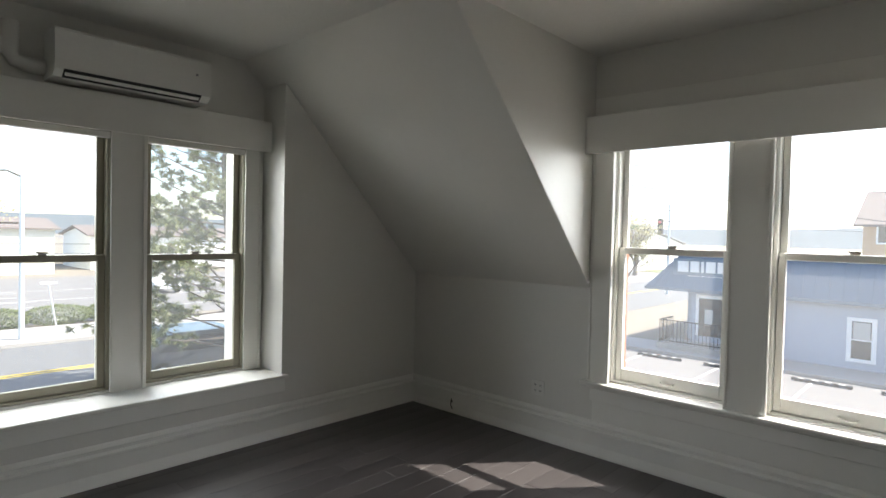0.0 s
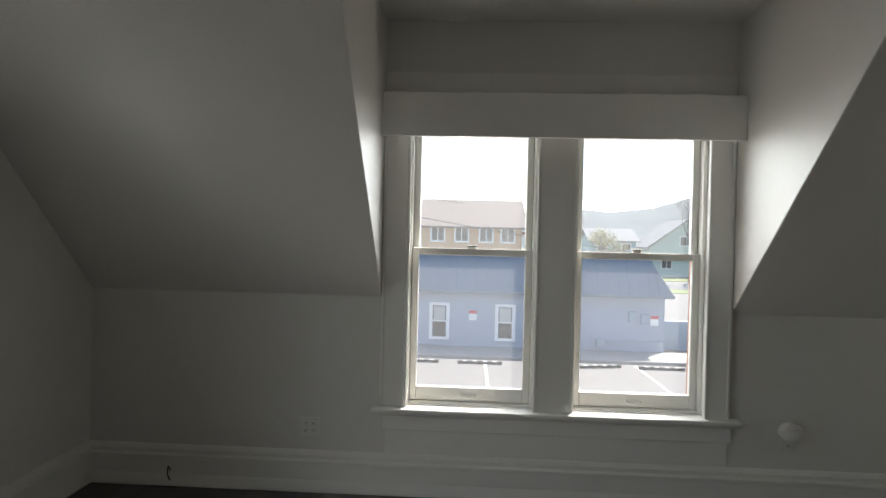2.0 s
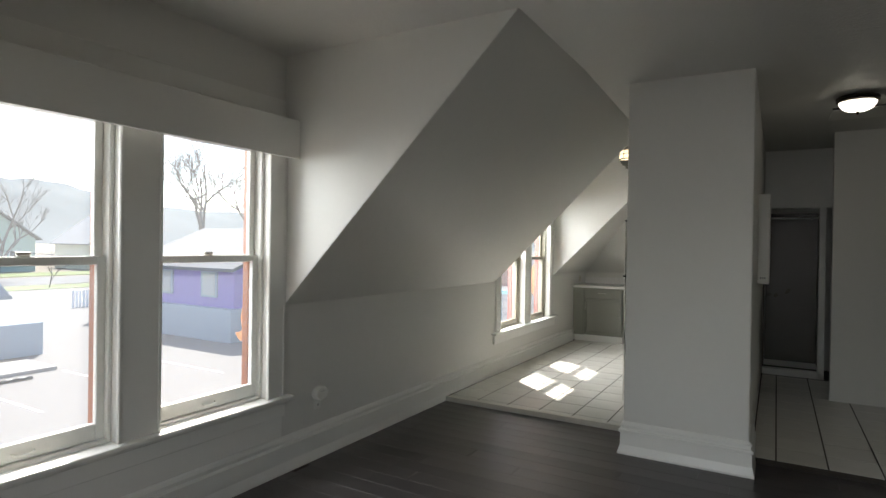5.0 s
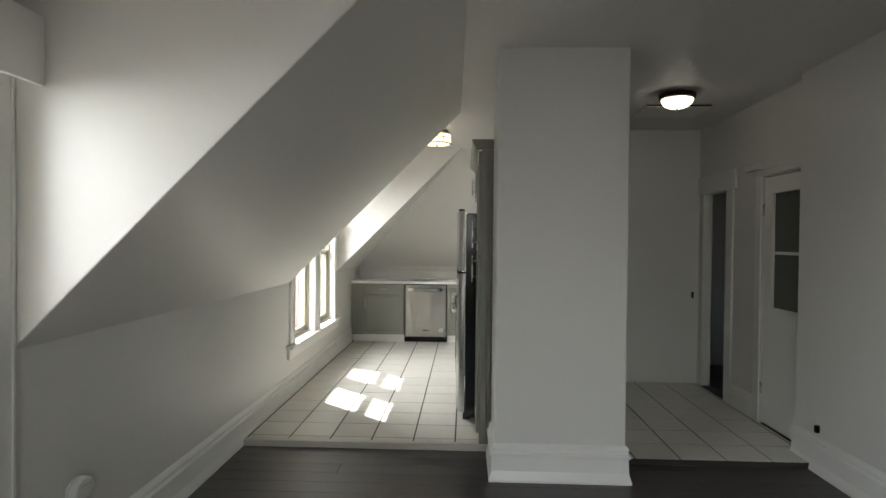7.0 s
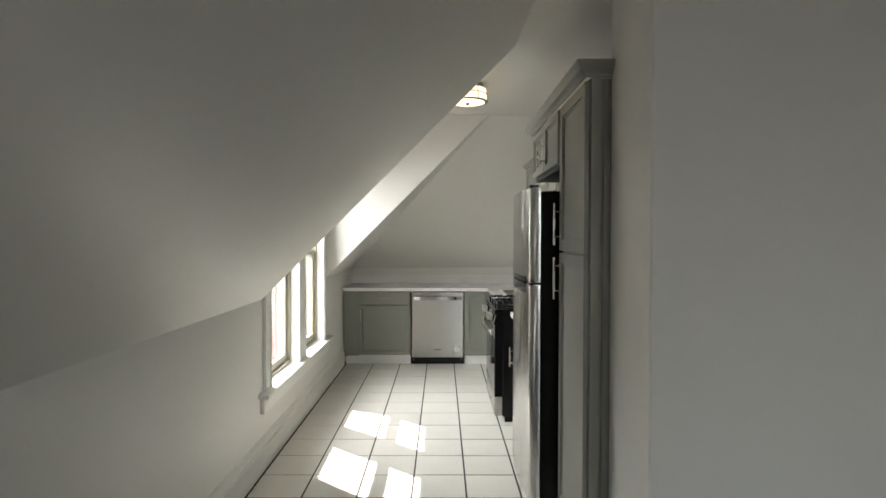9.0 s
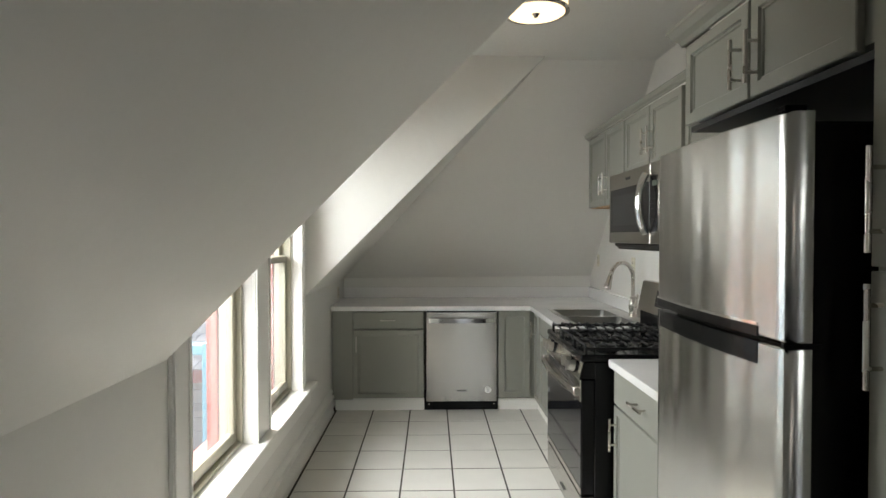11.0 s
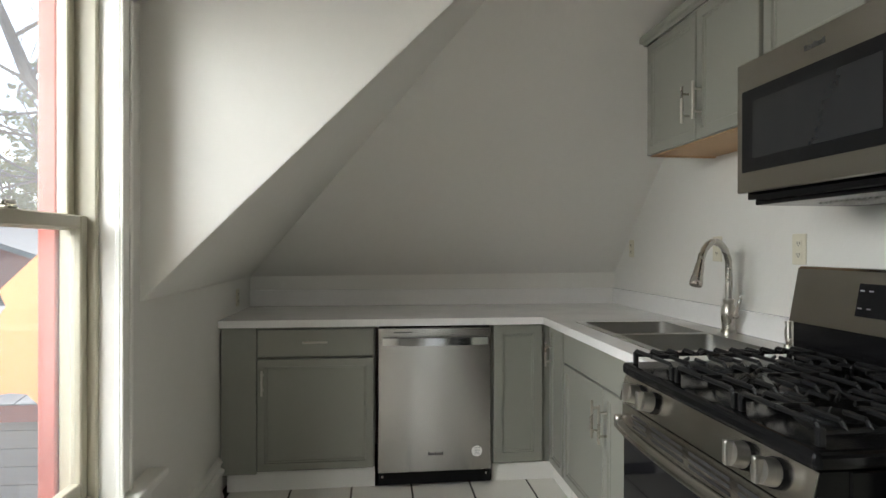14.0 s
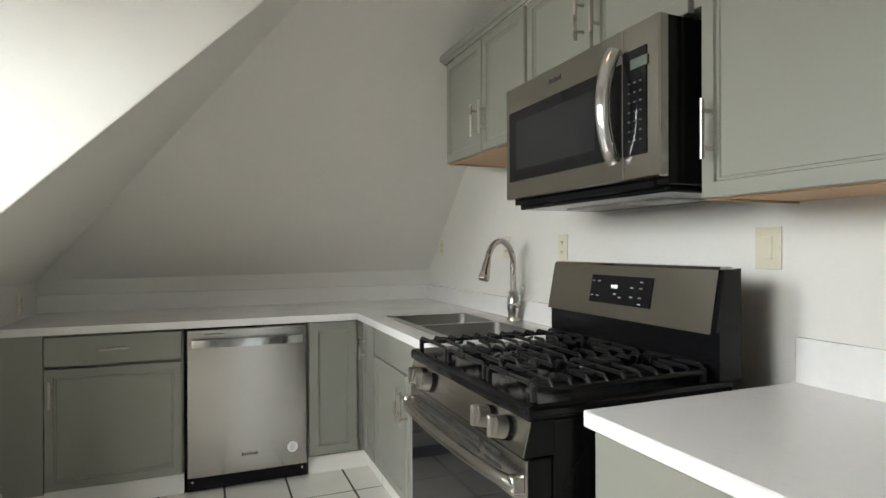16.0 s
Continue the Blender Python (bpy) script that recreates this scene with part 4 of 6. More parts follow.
for r in range(7):
    for c in range(3):
        y, z = DS + 0.030 + 0.022 * c, MZ0 + 0.125 + 0.026 * r
        part("legend", boxes((MX + 0.003, y - 0.005, z - 0.002, MX + 0.0036, y + 0.004, z + 0.002)), LEGEND_DIM, cpn)
part("small_display", boxes((MX + 0.003, DS + 0.035, MZ0 + 0.318, MX + 0.0036, DS + 0.10, MZ0 + 0.345)), mat("lcd_grey", (0.10, 0.12, 0.10), 0.3, bump=0.0), cpn)
hb = [(MX + 0.016 + 0.040 * math.sin(math.pi * f) ** 0.7, DS - 0.014, MZ0 + 0.072 + f * 0.315) for f in [k / 14 for k in range(15)]]
part("handle", tube(bmesh.new(), hb, 0.0105, 12, flat=2.1), CHROME, face, "polished curved handle", smooth=40)
part("underside", boxes((XW + 0.03, MY0 + 0.02, MZ0 - 0.018, MX - 0.05, MY1 - 0.02, MZ0), (MX - 0.07, MY0 + 0.05, MZ0 - 0.006, MX - 0.03, MY1 - 0.05, MZ0 + 0.018), bev=0.004), BLACK, u)
part("vent_filter", boxes(*[(XW + 0.10 + 0.30 * 0, MY0 + 0.12 + 0.02 * k, MZ0 - 0.021, XW + 0.26, MY0 + 0.13 + 0.02 * k, MZ0 - 0.018) for k in range(26)]), SINK, u, "grey metal grease filter")
part("badge", boxes(*[(MX, -4.73 + 0.011 * k, MZ1 - 0.052, MX + 0.001, -4.722 + 0.011 * k, MZ1 - 0.040 if k % 3 else MZ1 - 0.036) for k in range(7)]), LEGEND_DIM, face)

# wall cabinets
XU = 1.50
CROWN = [(0, 0), (0.006, 0), (0.010, 0.012), (0.022, 0.018), (0.030, 0.034), (0.030, 0.042), (0, 0.042)]
PTOP = 2.208
CROWN_BIG = [(0, 0), (0.010, 0), (0.016, 0.016), (0.034, 0.028), (0.046, 0.050), (0.050, 0.054), (0.050, 0.066), (0, 0.066)]
def upper(y0, y1, z0, z1, doors, label, xu=XU, name="wall_cabinet", under=True):
    u = thing(name, (XW, (y0 + y1) / 2, z0), label, "cabinet", "wall cabinets")
    part("body", boxes((XW, y0 + 0.002, z0 + 0.012, xu - 0.022, y1 - 0.002, z1)), CAB, u)
    if under:
        part("underside", boxes((XW + 0.002, y0 + 0.02, z0 + 0.002, xu - 0.04, y1 - 0.02, z0 + 0.012), (XW + 0.002, y0 + 0.004, z0 - 0.004, xu - 0.024, y0 + 0.02, z0 + 0.012), (xu - 0.04, y0 + 0.02, z0 - 0.004, xu - 0.024, y1 - 0.02, z0 + 0.012)), WOOD, u, "bare birch underside")
    for a, b, h in doors:
        front("door", at_x(a + 0.003, z0, xu), b - a - 0.006, z1 - z0 - 0.004, u, h, hl=0.15)
    return u
upper(-5.885, -5.055, 1.735, 2.262, [(-5.875, -5.455, (0.375, 0.15, True)), (-5.449, -5.062, (0.035, 0.15, True))], "grey wall cabinet with two framed doors")
upper(-5.050, -4.190, 1.905, 2.262, [(-5.045, -4.635, (0.37, 0.15, True)), (-4.625, -4.215, (0.035, 0.15, True))], "grey wall cabinet above the microwave", under=False)
upper(-4.185, -3.515, 1.412, 2.262, [(-4.180, -3.520, (0.035, 0.17, True))], "tall grey wall cabinet beside the microwave")
u = upper(-3.510, -2.615, 1.915, PTOP, [(-3.505, -3.085, (0.375, 0.11, True)), (-3.08, -2.655, (0.035, 0.11, True))], "deep grey cabinet above the refrigerator", xu=1.80, name="fridge_cabinet", under=False)
# added board whose dark colour holds the shade above the refrigerator
part("underside", boxes((XW + 0.002, -3.508, 1.893, 1.774, -2.617, 1.913)), CAB_SHADE, u, "underside board coloured dark for the shade over the refrigerator")
part("crown", sweep(CROWN_BIG, [(1.80, -2.60, PTOP), (1.80, -3.510, PTOP), (XW, -3.510, PTOP)], True), CAB, u)
u = thing("cornice", (XU, -4.6, 2.262), "grey crown moulding along the wall cabinets", "cornice")
part("moulding", sweep(CROWN, [(XU, -3.516, 2.262), (XU, -5.885, 2.262), (XW, -5.885, 2.262)], True), CAB, u)

# pantry
u = thing("pantry_cabinet", (1.5, -2.34, 0), "tall grey pantry cabinet with two framed doors", "cabinet")
part("body", boxes((XW, -2.612, 0.02, 1.778, -2.070, PTOP)), CAB, u)
part("side_trim", boxes((1.73, -2.070, 0.02, 1.778, -2.056, PTOP), (1.70, -2.068, 0.02, 1.722, -2.060, PTOP), bev=0.003), CAB, u)
front("door", at_x(-2.607, 0.10, 1.80), 0.530, 1.335, u, (0.035, 1.20, True), hl=0.22, rail=0.075)
front("door", at_x(-2.607, 1.445, 1.80), 0.530, PTOP - 1.455, u, (0.035, 0.14, True), hl=0.22, rail=0.075)
part("crown", sweep(CROWN_BIG, [(XW, -2.055, PTOP), (1.80, -2.055, PTOP), (1.80, -2.60, PTOP)], True), CAB, u)

# refrigerator
FY0, FY1 = -3.385, -2.655
u = thing("refrigerator", (1.55, -3.02, 0), "stainless top-freezer refrigerator with black sides", "refrigerator")
part("body", boxes((XW + 0.03, FY0 + 0.012, 0.03, 1.885, FY1 - 0.012, 1.765), bev=0.006), BLACK, u)
def fridge_door(z0, z1):
    bm = bmesh.new()
    n = 56
    out, back = [], []
    for k in range(n + 1):
        f = k / n
        y = FY0 + f * (FY1 - FY0)
        edge = min(f, 1 - f) * (FY1 - FY0)
        x = 1.945 + 0.022 * math.sin(math.pi * f) - 0.020 * max(0.0, 1 - edge / 0.02) ** 2
        x += 0.0011 * math.sin(21.0 * f + 0.6) + 0.0005 * math.sin(47.0 * f)      # slight unevenness of the pressed sheet
        out.append((x, y))
    for z in (z0, z0 + 0.004, z1 - 0.004, z1):
        ins = 0.004 if z in (z0, z1) else 0.0
        back.append([bm.verts.new((x - ins, y, z)) for x, y in out] + [bm.verts.new((1.89, FY1, z)), bm.verts.new((1.89, FY0, z))])
    m = len(back[0])
    for r0, r1 in zip(back, back[1:]):
        for j in range(m):
            bm.faces.new((r0[j], r0[(j + 1) % m], r1[(j + 1) % m], r1[j]))
    bm.faces.new(back[0][::-1]), bm.faces.new(back[-1])
    return bm
fd = part("freezer_door", fridge_door(1.272, 1.785), DOOR_STEEL, u, smooth=35)
ld = part("fridge_door", fridge_door(0.075, 1.258), DOOR_STEEL, u, smooth=35)
def pocket(z0, z1, cut, out=0.0015):
    bm = bmesh.new()
    n = 12
    rows_ = []
    for k in range(n + 1):
        f = k / n * (1 - cut)
        y = FY0 + 0.012 + f * (FY1 - FY0 - 0.012)
        x = 1.945 + 0.022 * math.sin(math.pi * (y - FY0) / (FY1 - FY0))
        rows_.append([bm.verts.new((x + a, y, z)) for a, z in ((out, z0), (out, z1), (-0.02, z1), (-0.02, z0))])
    for r0, r1 in zip(rows_, rows_[1:]):
        for j in range(4):
            bm.faces.new((r0[j], r0[(j + 1) % 4], r1[(j + 1) % 4], r1[j]))
    bm.faces.new(rows_[0][::-1]), bm.faces.new(rows_[-1])
    return bm
part("handle_pocket", pocket(1.205, 1.2585, 0.14), BLACK, ld, "black recessed grip")
part("handle_strip", pocket(1.2715, 1.296, 0.14, 0.003), BLACK, fd, "black grip with a chrome edge")
part("handle_edge", pocket(1.298, 1.304, 0.14, 0.004), CHROME, fd)
part("hinge", boxes((1.90, FY1 - 0.05, 1.787, 1.95, FY1 - 0.01, 1.80), bev=0.002), BLACK, u)
part("hinge", boxes((1.87, FY1 - 0.012, 1.258, 1.955, FY1 + 0.004, 1.272), bev=0.002), BLACK, u)
part("toe_grille", boxes((1.84, FY0 + 0.02, 0.01, 1.90, FY1 - 0.02, 0.07), bev=0.003), BLACK, u)
part("badge", boxes(*[(1.9585, FY0 + 0.235 + 0.013 * k, 1.66, 1.9625, FY0 + 0.243 + 0.013 * k, 1.672 if k % 3 else 1.676) for k in range(7)]), CHROME, fd)
# ---- small things indoors ----
u = thing("air_conditioner", (1.2, 4.165, 2.38), "white wall-mounted split air conditioner above the valance", "air conditioner")
prof = [(4.273, 2.38), (4.075, 2.38), (4.025, 2.415), (4.015, 2.46), (4.025, 2.64), (4.04, 2.655), (4.273, 2.655)]
acb = slab([(0.745, y, z) for y, z in prof], (0.91, 0, 0))
part("casing", acb, PLASTIC, u, smooth=30)
part("outlet_slot", slab([(0.79, 4.0725, 2.3765), (0.79, 4.023, 2.4115), (0.79, 4.02, 2.418), (0.79, 4.067, 2.3765)], (0.80, 0, 0)), DARKSLOT, u, "dark air outlet")
part("flap", slab([(0.80, 4.09, 2.374), (0.80, 4.035, 2.402), (0.80, 4.033, 2.398), (0.80, 4.088, 2.37)], (0.78, 0, 0)), PLASTIC, u)
part("logo", boxes((1.55, 4.0185, 2.54, 1.565, 4.021, 2.555)), LEGEND, u)
pc = tube(bmesh.new(), [(0.74, 4.235, 2.45), (0.66, 4.235, 2.45), (0.60, 4.235, 2.465), (0.575, 4.235, 2.5), (0.575, 4.235, 2.68)], 0.045, 12)
solo("pipe_cover", pc, PLASTIC, "white bent pipe cover beside the air conditioner", "pipe cover", smooth=50)


def plate(name, at, axis, w, h, material, label, kind):
    """A wall plate. kind: outlet, double or switch. axis: the way it faces."""
    u = thing(name, at, label, name.replace("_", " "))
    c = Vector(at)
    def b(bm, a0, a1, z0, z1, d0, d1, bev=0.0015):
        if axis == "-x":
            box(bm, c.x - d1, c.y + a0, c.z + z0, c.x - d0, c.y + a1, c.z + z1, bev=bev)
        elif axis == "+x":
            box(bm, c.x + d0, c.y + a0, c.z + z0, c.x + d1, c.y + a1, c.z + z1, bev=bev)
        else:
            box(bm, c.x + a0, c.y + d0, c.z + z0, c.x + a1, c.y + d1, c.z + z1, bev=bev)
        return bm
    part("cover", b(bmesh.new(), -w / 2, w / 2, -h / 2, h / 2, 0, 0.006), material, u)
    xs = (0,) if kind != "double" else (-0.023, 0.023)
    for x in xs:
        if kind == "switch":
            part("rocker", b(bmesh.new(), -0.016, 0.016, -0.033, 0.033, 0.006, 0.010), material, u)
            continue
        for z in (-0.022, 0.022):
            s = part("socket", b(bmesh.new(), x - 0.016, x + 0.016, z - 0.014, z + 0.014, 0.006, 0.008), material, u)
            sl = bmesh.new()
            for q in (-0.006, 0.006):
                b(sl, x + q - 0.0015, x + q + 0.0015, z - 0.003, z + 0.007, 0.008, 0.0088, 0)
            b(sl, x - 0.002, x + 0.002, z - 0.010, z - 0.006, 0.008, 0.0088, 0)
            part("slots", sl, DARKSLOT, s)
    return u


plate("wall_outlet", (XE, 2.585, 0.345), "-x", 0.117, 0.117, PLASTIC, "white double wall outlet above the skirting", "double")
plate("wall_outlet", (XE, -0.245, 0.37), "-x", 0.072, 0.117, PLASTIC, "white wall outlet behind a plugged-in monitor", "outlet")
pm = bmesh.new()
lathe(pm, [(0.060, 0), (0.060, 0.008), (0.052, 0.012), (0.060, 0.016), (0.060, 0.034), (0.052, 0.046), (0.030, 0.050), (0.0, 0.050)], (0, 0, 0), 28, None)
put(pm, Matrix.Translation((XE - 0.008, -0.245, 0.435)) @ pose(0, 0, 0, 0, -90, 0) @ Matrix.Diagonal((0.85, 1.1, 1, 1)))
u = thing("air_freshener", (XE - 0.03, -0.245, 0.385), "round white device plugged into the wall outlet", "plug-in device")
part("case", pm, PLASTIC, u, smooth=40)
part("vents", boxes(*[(XE - 0.0592, -0.27 + 0.016 * k, 0.452, XE - 0.0582, -0.264 + 0.016 * k, 0.456) for k in range(4)]), LEGEND, u)
plate("wall_outlet", (XW, -5.310, 1.29), "+x", 0.072, 0.120, ALMOND, "almond wall outlet above the worktop", "outlet")
plate("wall_outlet", (XW, -5.850, 1.29), "+x", 0.072, 0.120, ALMOND, "almond wall outlet beside the faucet", "outlet")
plate("wall_outlet", (XW, -6.79, 1.29), "+x", 0.060, 0.110, ALMOND, "almond wall outlet near the corner", "outlet")
plate("wall_outlet", (XE, -6.72, 1.0), "-x", 0.060, 0.10, ALMOND, "almond wall outlet over the worktop end", "outlet")
plate("light_switch", (XW, -4.26, 1.285), "+x", 0.085, 0.125, ALMOND, "almond rocker light switch on the kitchen wall", "switch")
plate("wall_outlet", (-0.56, -1.83, 0.26), "+x", 0.075, 0.12, PLASTIC, "white wall outlet with a small black plug", "outlet")
solo("black_plug", boxes((-0.552, -1.845, 0.235, -0.525, -1.815, 0.285), bev=0.004), BLACK, "small black plug in the hall outlet", "plug")
cw = tube(bmesh.new(), [(3.545, 3.42, 0.06), (3.54, 3.43, 0.09), (3.55, 3.44, 0.075), (3.548, 3.44, 0.03), (3.55, 3.425, 0.0)], 0.004, 6)
solo("loose_cable", cw, RUBBER, "short black cable end at the skirting", "cable")

# ceiling lamps
u = thing("ceiling_light", (0.16, -2.62, CZ), "lit white glass bowl lamp with a bronze rim", "ceiling light")
part("rim", lathe(bmesh.new(), [(0.142, 0.0), (0.148, -0.012), (0.138, -0.022), (0.145, -0.034), (0.130, -0.042), (0.0, -0.042)][::-1], (0.16, -2.62, CZ), 32), BRONZE, u, "dark bronze rim", smooth=40)
part("bowl", lathe(bmesh.new(), [(0.127, -0.040), (0.122, -0.062), (0.100, -0.090), (0.065, -0.108), (0.02, -0.116), (0.0, -0.116)], (0.16, -2.62, CZ), 32), BULB, u, "lit frosted glass bowl", smooth=60)
part("finial", lathe(bmesh.new(), [(0.0, -0.140), (0.008, -0.136), (0.012, -0.126), (0.006, -0.120), (0.012, -0.116), (0.0, -0.114)], (0.16, -2.62, CZ), 12), BRONZE, u)
KL = (2.22, -4.23)
u = thing("ceiling_light", (*KL, CZ), "lit drum lamp with nickel bands on the kitchen ceiling", "ceiling light")
part("canopy", lathe(bmesh.new(), [(0.0, -0.035), (0.10, -0.035), (0.125, -0.020), (0.13, 0.0)], (*KL, CZ), 32), NICKEL, u, smooth=40)
part("shade", lathe(bmesh.new(), [(0.0, -0.150), (0.13, -0.150), (0.160, -0.143), (0.150, -0.040), (0.0, -0.040)], (*KL, CZ), 36), BULB_W, u, "lit warm glass drum", smooth=40)
for r, z in ((0.164, -0.142), (0.1575, -0.085), (0.153, -0.040)):
    part("band", lathe(bmesh.new(), [(r - 0.004, z - 0.005), (r, z - 0.004), (r, z + 0.004), (r - 0.004, z + 0.005)], (*KL, CZ), 36), NICKEL, u, smooth=30)
for k in range(6):
    a = k * math.pi / 3
    part("rib", cyl(bmesh.new(), (KL[0] + 0.163 * math.cos(a), KL[1] + 0.163 * math.sin(a), CZ - 0.142), (KL[0] + 0.153 * math.cos(a), KL[1] + 0.153 * math.sin(a), CZ - 0.04), 0.004, seg=6), NICKEL, u)
part("finial", lathe(bmesh.new(), [(0.0, -0.172), (0.010, -0.168), (0.014, -0.158), (0.02, -0.152), (0.0, -0.150)], (*KL, CZ), 14), NICKEL, u, smooth=40)
solo("attic_hatch", boxes((-0.28, -3.42, CZ - 0.018, 0.30, -2.98, CZ), bev=0.003), TRIM, "white attic hatch in the hall ceiling", "hatch")
solo("hatch_gap", boxes((-0.27, -2.978, CZ - 0.012, 0.30, -2.968, CZ)), DARKSLOT, "dark gap along the attic hatch", "gap")

# hall: door with a two-pane window, second doorway, bathroom beyond
u = thing("door_1", (HX, -2.4, 0), "closed white hall door with a two-pane window", "door", "", "structure")
part("leaf", boxes((HX - 0.045, -2.795, 0.012, HX - 0.004, -2.105, 1.0), (HX - 0.045, -2.795, 1.0, HX - 0.004, -2.655, 2.09), (HX - 0.045, -2.655, 1.95, HX - 0.004, -2.105, 2.09)), TRIM, u)
part("glazing_frame", boxes((HX - 0.012, -2.675, 0.975, HX + 0.006, -2.105, 1.005), (HX - 0.012, -2.675, 1.445, HX + 0.006, -2.105, 1.47), (HX - 0.012, -2.675, 1.95, HX + 0.006, -2.105, 1.98), (HX - 0.012, -2.675, 1.005, HX + 0.006, -2.65, 1.95), bev=0.002), TRIM, u)
for z0, z1 in ((1.0, 1.45), (1.46, 1.955)):
    part("pane", boxes((HX - 0.03, -2.66, z0, HX - 0.02, -2.105, z1)), mat("dim_frosted_pane", (0.10, 0.11, 0.09), 0.3, bump=0.1, bscale=60), u, "dim frosted pane")
for z in (0.30, 1.82):
    part("hinge", boxes((HX - 0.004, -2.812, z - 0.05, HX + 0.006, -2.790, z + 0.05), bev=0.002), NICKEL, u)
structure("trim_door_1", boxes((HX, -2.91, 0, HX + 0.018, -2.815, 2.11), (HX, -2.91, 2.11, HX + 0.018, -2.10, 2.16), bev=0.003), TRIM, "white door casing")
structure("trim_door_2", boxes((HX, -3.47, 0, HX + 0.02, -3.335, 2.06), (HX, -4.13, 2.05, HX + 0.024, -3.28, 2.24), (HX - 0.10, -3.49, 0, HX, -3.465, 2.05), (HX - 0.10, -4.065, 0, HX, -4.04, 2.05), bev=0.003), TRIM, "white doorway casing with a plain head board")
solo("door_closer", boxes((HX + 0.002, -3.03, 2.165, HX + 0.06, -2.80, 2.225), bev=0.006), PLASTIC, "white box of a door closer above the hall door", "door closer")
plate("thermostat", (-1.42, -5.1, 1.33), "+y", 0.08, 0.12, PLASTIC, "white thermostat on the side room wall", "switch")
solo("strike_plate", boxes((-0.60, -4.139, 0.93, -0.575, -4.135, 1.0)), DARKSLOT, "dark latch plate in the door edge", "latch plate")
u = thing("fuse_box", (0.80, -3.0, 1.25), "white metal box on the hall wall with slots below", "fuse box")
part("case", boxes((0.745, -3.3, 1.24, 0.835, -2.75, 2.02), bev=0.004), PLASTIC, u)
part("slots", boxes(*[(0.775 + 0.016 * k, -2.749, 1.285, 0.782 + 0.016 * k, -2.747, 1.30) for k in range(3)]), DARKSLOT, u)
u = thing("shower_stall", (0.5, -5.6, 0), "dark brown shower stall with a white curb and rod", "shower")
part("back_panel", boxes((0.22, -5.895, 0.08, 0.83, -5.87, 2.02)), BROWN, u)
part("side_panel", boxes((0.815, -5.87, 0.08, 0.832, -5.25, 2.02), (0.22, -5.87, 0.08, 0.237, -5.30, 2.02)), BROWN, u)
part("curb", boxes((0.20, -5.30, 0.0, 0.83, -5.22, 0.085), bev=0.008), TRIM, u)
part("post", boxes((0.185, -5.30, 0.0, 0.255, -5.22, 2.05), bev=0.004), TRIM, u)
part("header", boxes((-0.14, -5.32, 2.05, 0.832, -5.21, WZ)), TRIM, u, "white wall above the shower")
part("rod", cyl(bmesh.new(), (0.255, -5.27, 1.93), (0.83, -5.27, 1.93), 0.013), CHROME, u, "chrome curtain rod")

# ---- outdoors ----
structure("ground", boxes((-420, -420, GROUND - 0.3, 420, 420, GROUND)), SOIL, "dry pale ground reaching the hills")
structure("pavement_lot", boxes((6.5, -60, GROUND + 0.001, 21.7, 16, GROUND + 0.012), (21.7, -60, GROUND + 0.001, 60, -7.3, GROUND + 0.012)), ASPHALT, "sun-bleached asphalt parking lot")
structure("road_north", boxes((-160, 15.5, GROUND + 0.001, 200, 25.2, GROUND + 0.016)), ROADM, "grey asphalt street with yellow lines")
structure("road_east", boxes((62, -300, GROUND + 0.001, 74, 300, GROUND + 0.020), (37, 5, GROUND + 0.001, 62, 11, GROUND + 0.018)), ROADM, "grey asphalt cross street")
structure("pavement_north", boxes((-160, 25.2, GROUND, 200, 28.9, GROUND + 0.14), (-160, 13.6, GROUND, 22, 15.5, GROUND + 0.14)), CONCRETE, "pale concrete sidewalk with a kerb")
structure("pavement_lot_north", boxes((-60, 30.5, GROUND + 0.001, 30, 58, GROUND + 0.014)), ASPHALT, "asphalt parking lot across the street")
structure("pavement_shop", boxes((21.7, -7.2, GROUND, 23.75, 14, GROUND + 0.13)), CONCRETE, "pale concrete sidewalk along the shop wall")
structure("ground_lawn", boxes((56, -40, GROUND + 0.001, 61, -14, GROUND + 0.05), (76, -60, GROUND + 0.001, 84, 40, GROUND + 0.06)), LAWN, "strips of spring lawn beside the street")
mk = bmesh.new()
for k in range(9):
    y = 12.0 - 2.75 * k
    box(mk, 16.8, y - 0.05, GROUND + 0.012, 21.4, y + 0.05, GROUND + 0.017)
for k in range(3):
    box(mk, -60, 34.0 + 6 * k, GROUND + 0.014, 25, 34.1 + 6 * k, GROUND + 0.019)
for k in range(6):
    box(mk, -8, 31.5 + 2.7 * k, GROUND + 0.0141, 8, 31.6 + 2.7 * k, GROUND + 0.0195)
solo("parking_lines", mk, LINE, "worn white parking bay lines on the asphalt", "road marking", "", "stuff")
solo("centre_line", boxes((-160, 20.30, GROUND + 0.016, 200, 20.42, GROUND + 0.021), (-160, 20.55, GROUND + 0.016, 200, 20.67, GROUND + 0.021)), YELLOW, "double yellow line along the street", "road marking")


def wheel_stop(x, y, flip=False):
    u = thing("wheel_stop", (x, y, GROUND + 0.012), "black rubber wheel stop with pale bars", "wheel stop", "wheel stops along the shop")
    part("bar", slab([(x - 0.08, y - 0.8, GROUND + 0.012), (x + 0.08, y - 0.8, GROUND + 0.012), (x + 0.05, y - 0.8, GROUND + 0.11), (x - 0.05, y - 0.8, GROUND + 0.11)], (0, 1.6, 0)), RUBBER, u)
    for k in range(4):
        part("stripe", boxes((x - 0.062, y - 0.62 + 0.36 * k, GROUND + 0.108, x + 0.062, y - 0.46 + 0.36 * k, GROUND + 0.114)), LINE, u)
    return u


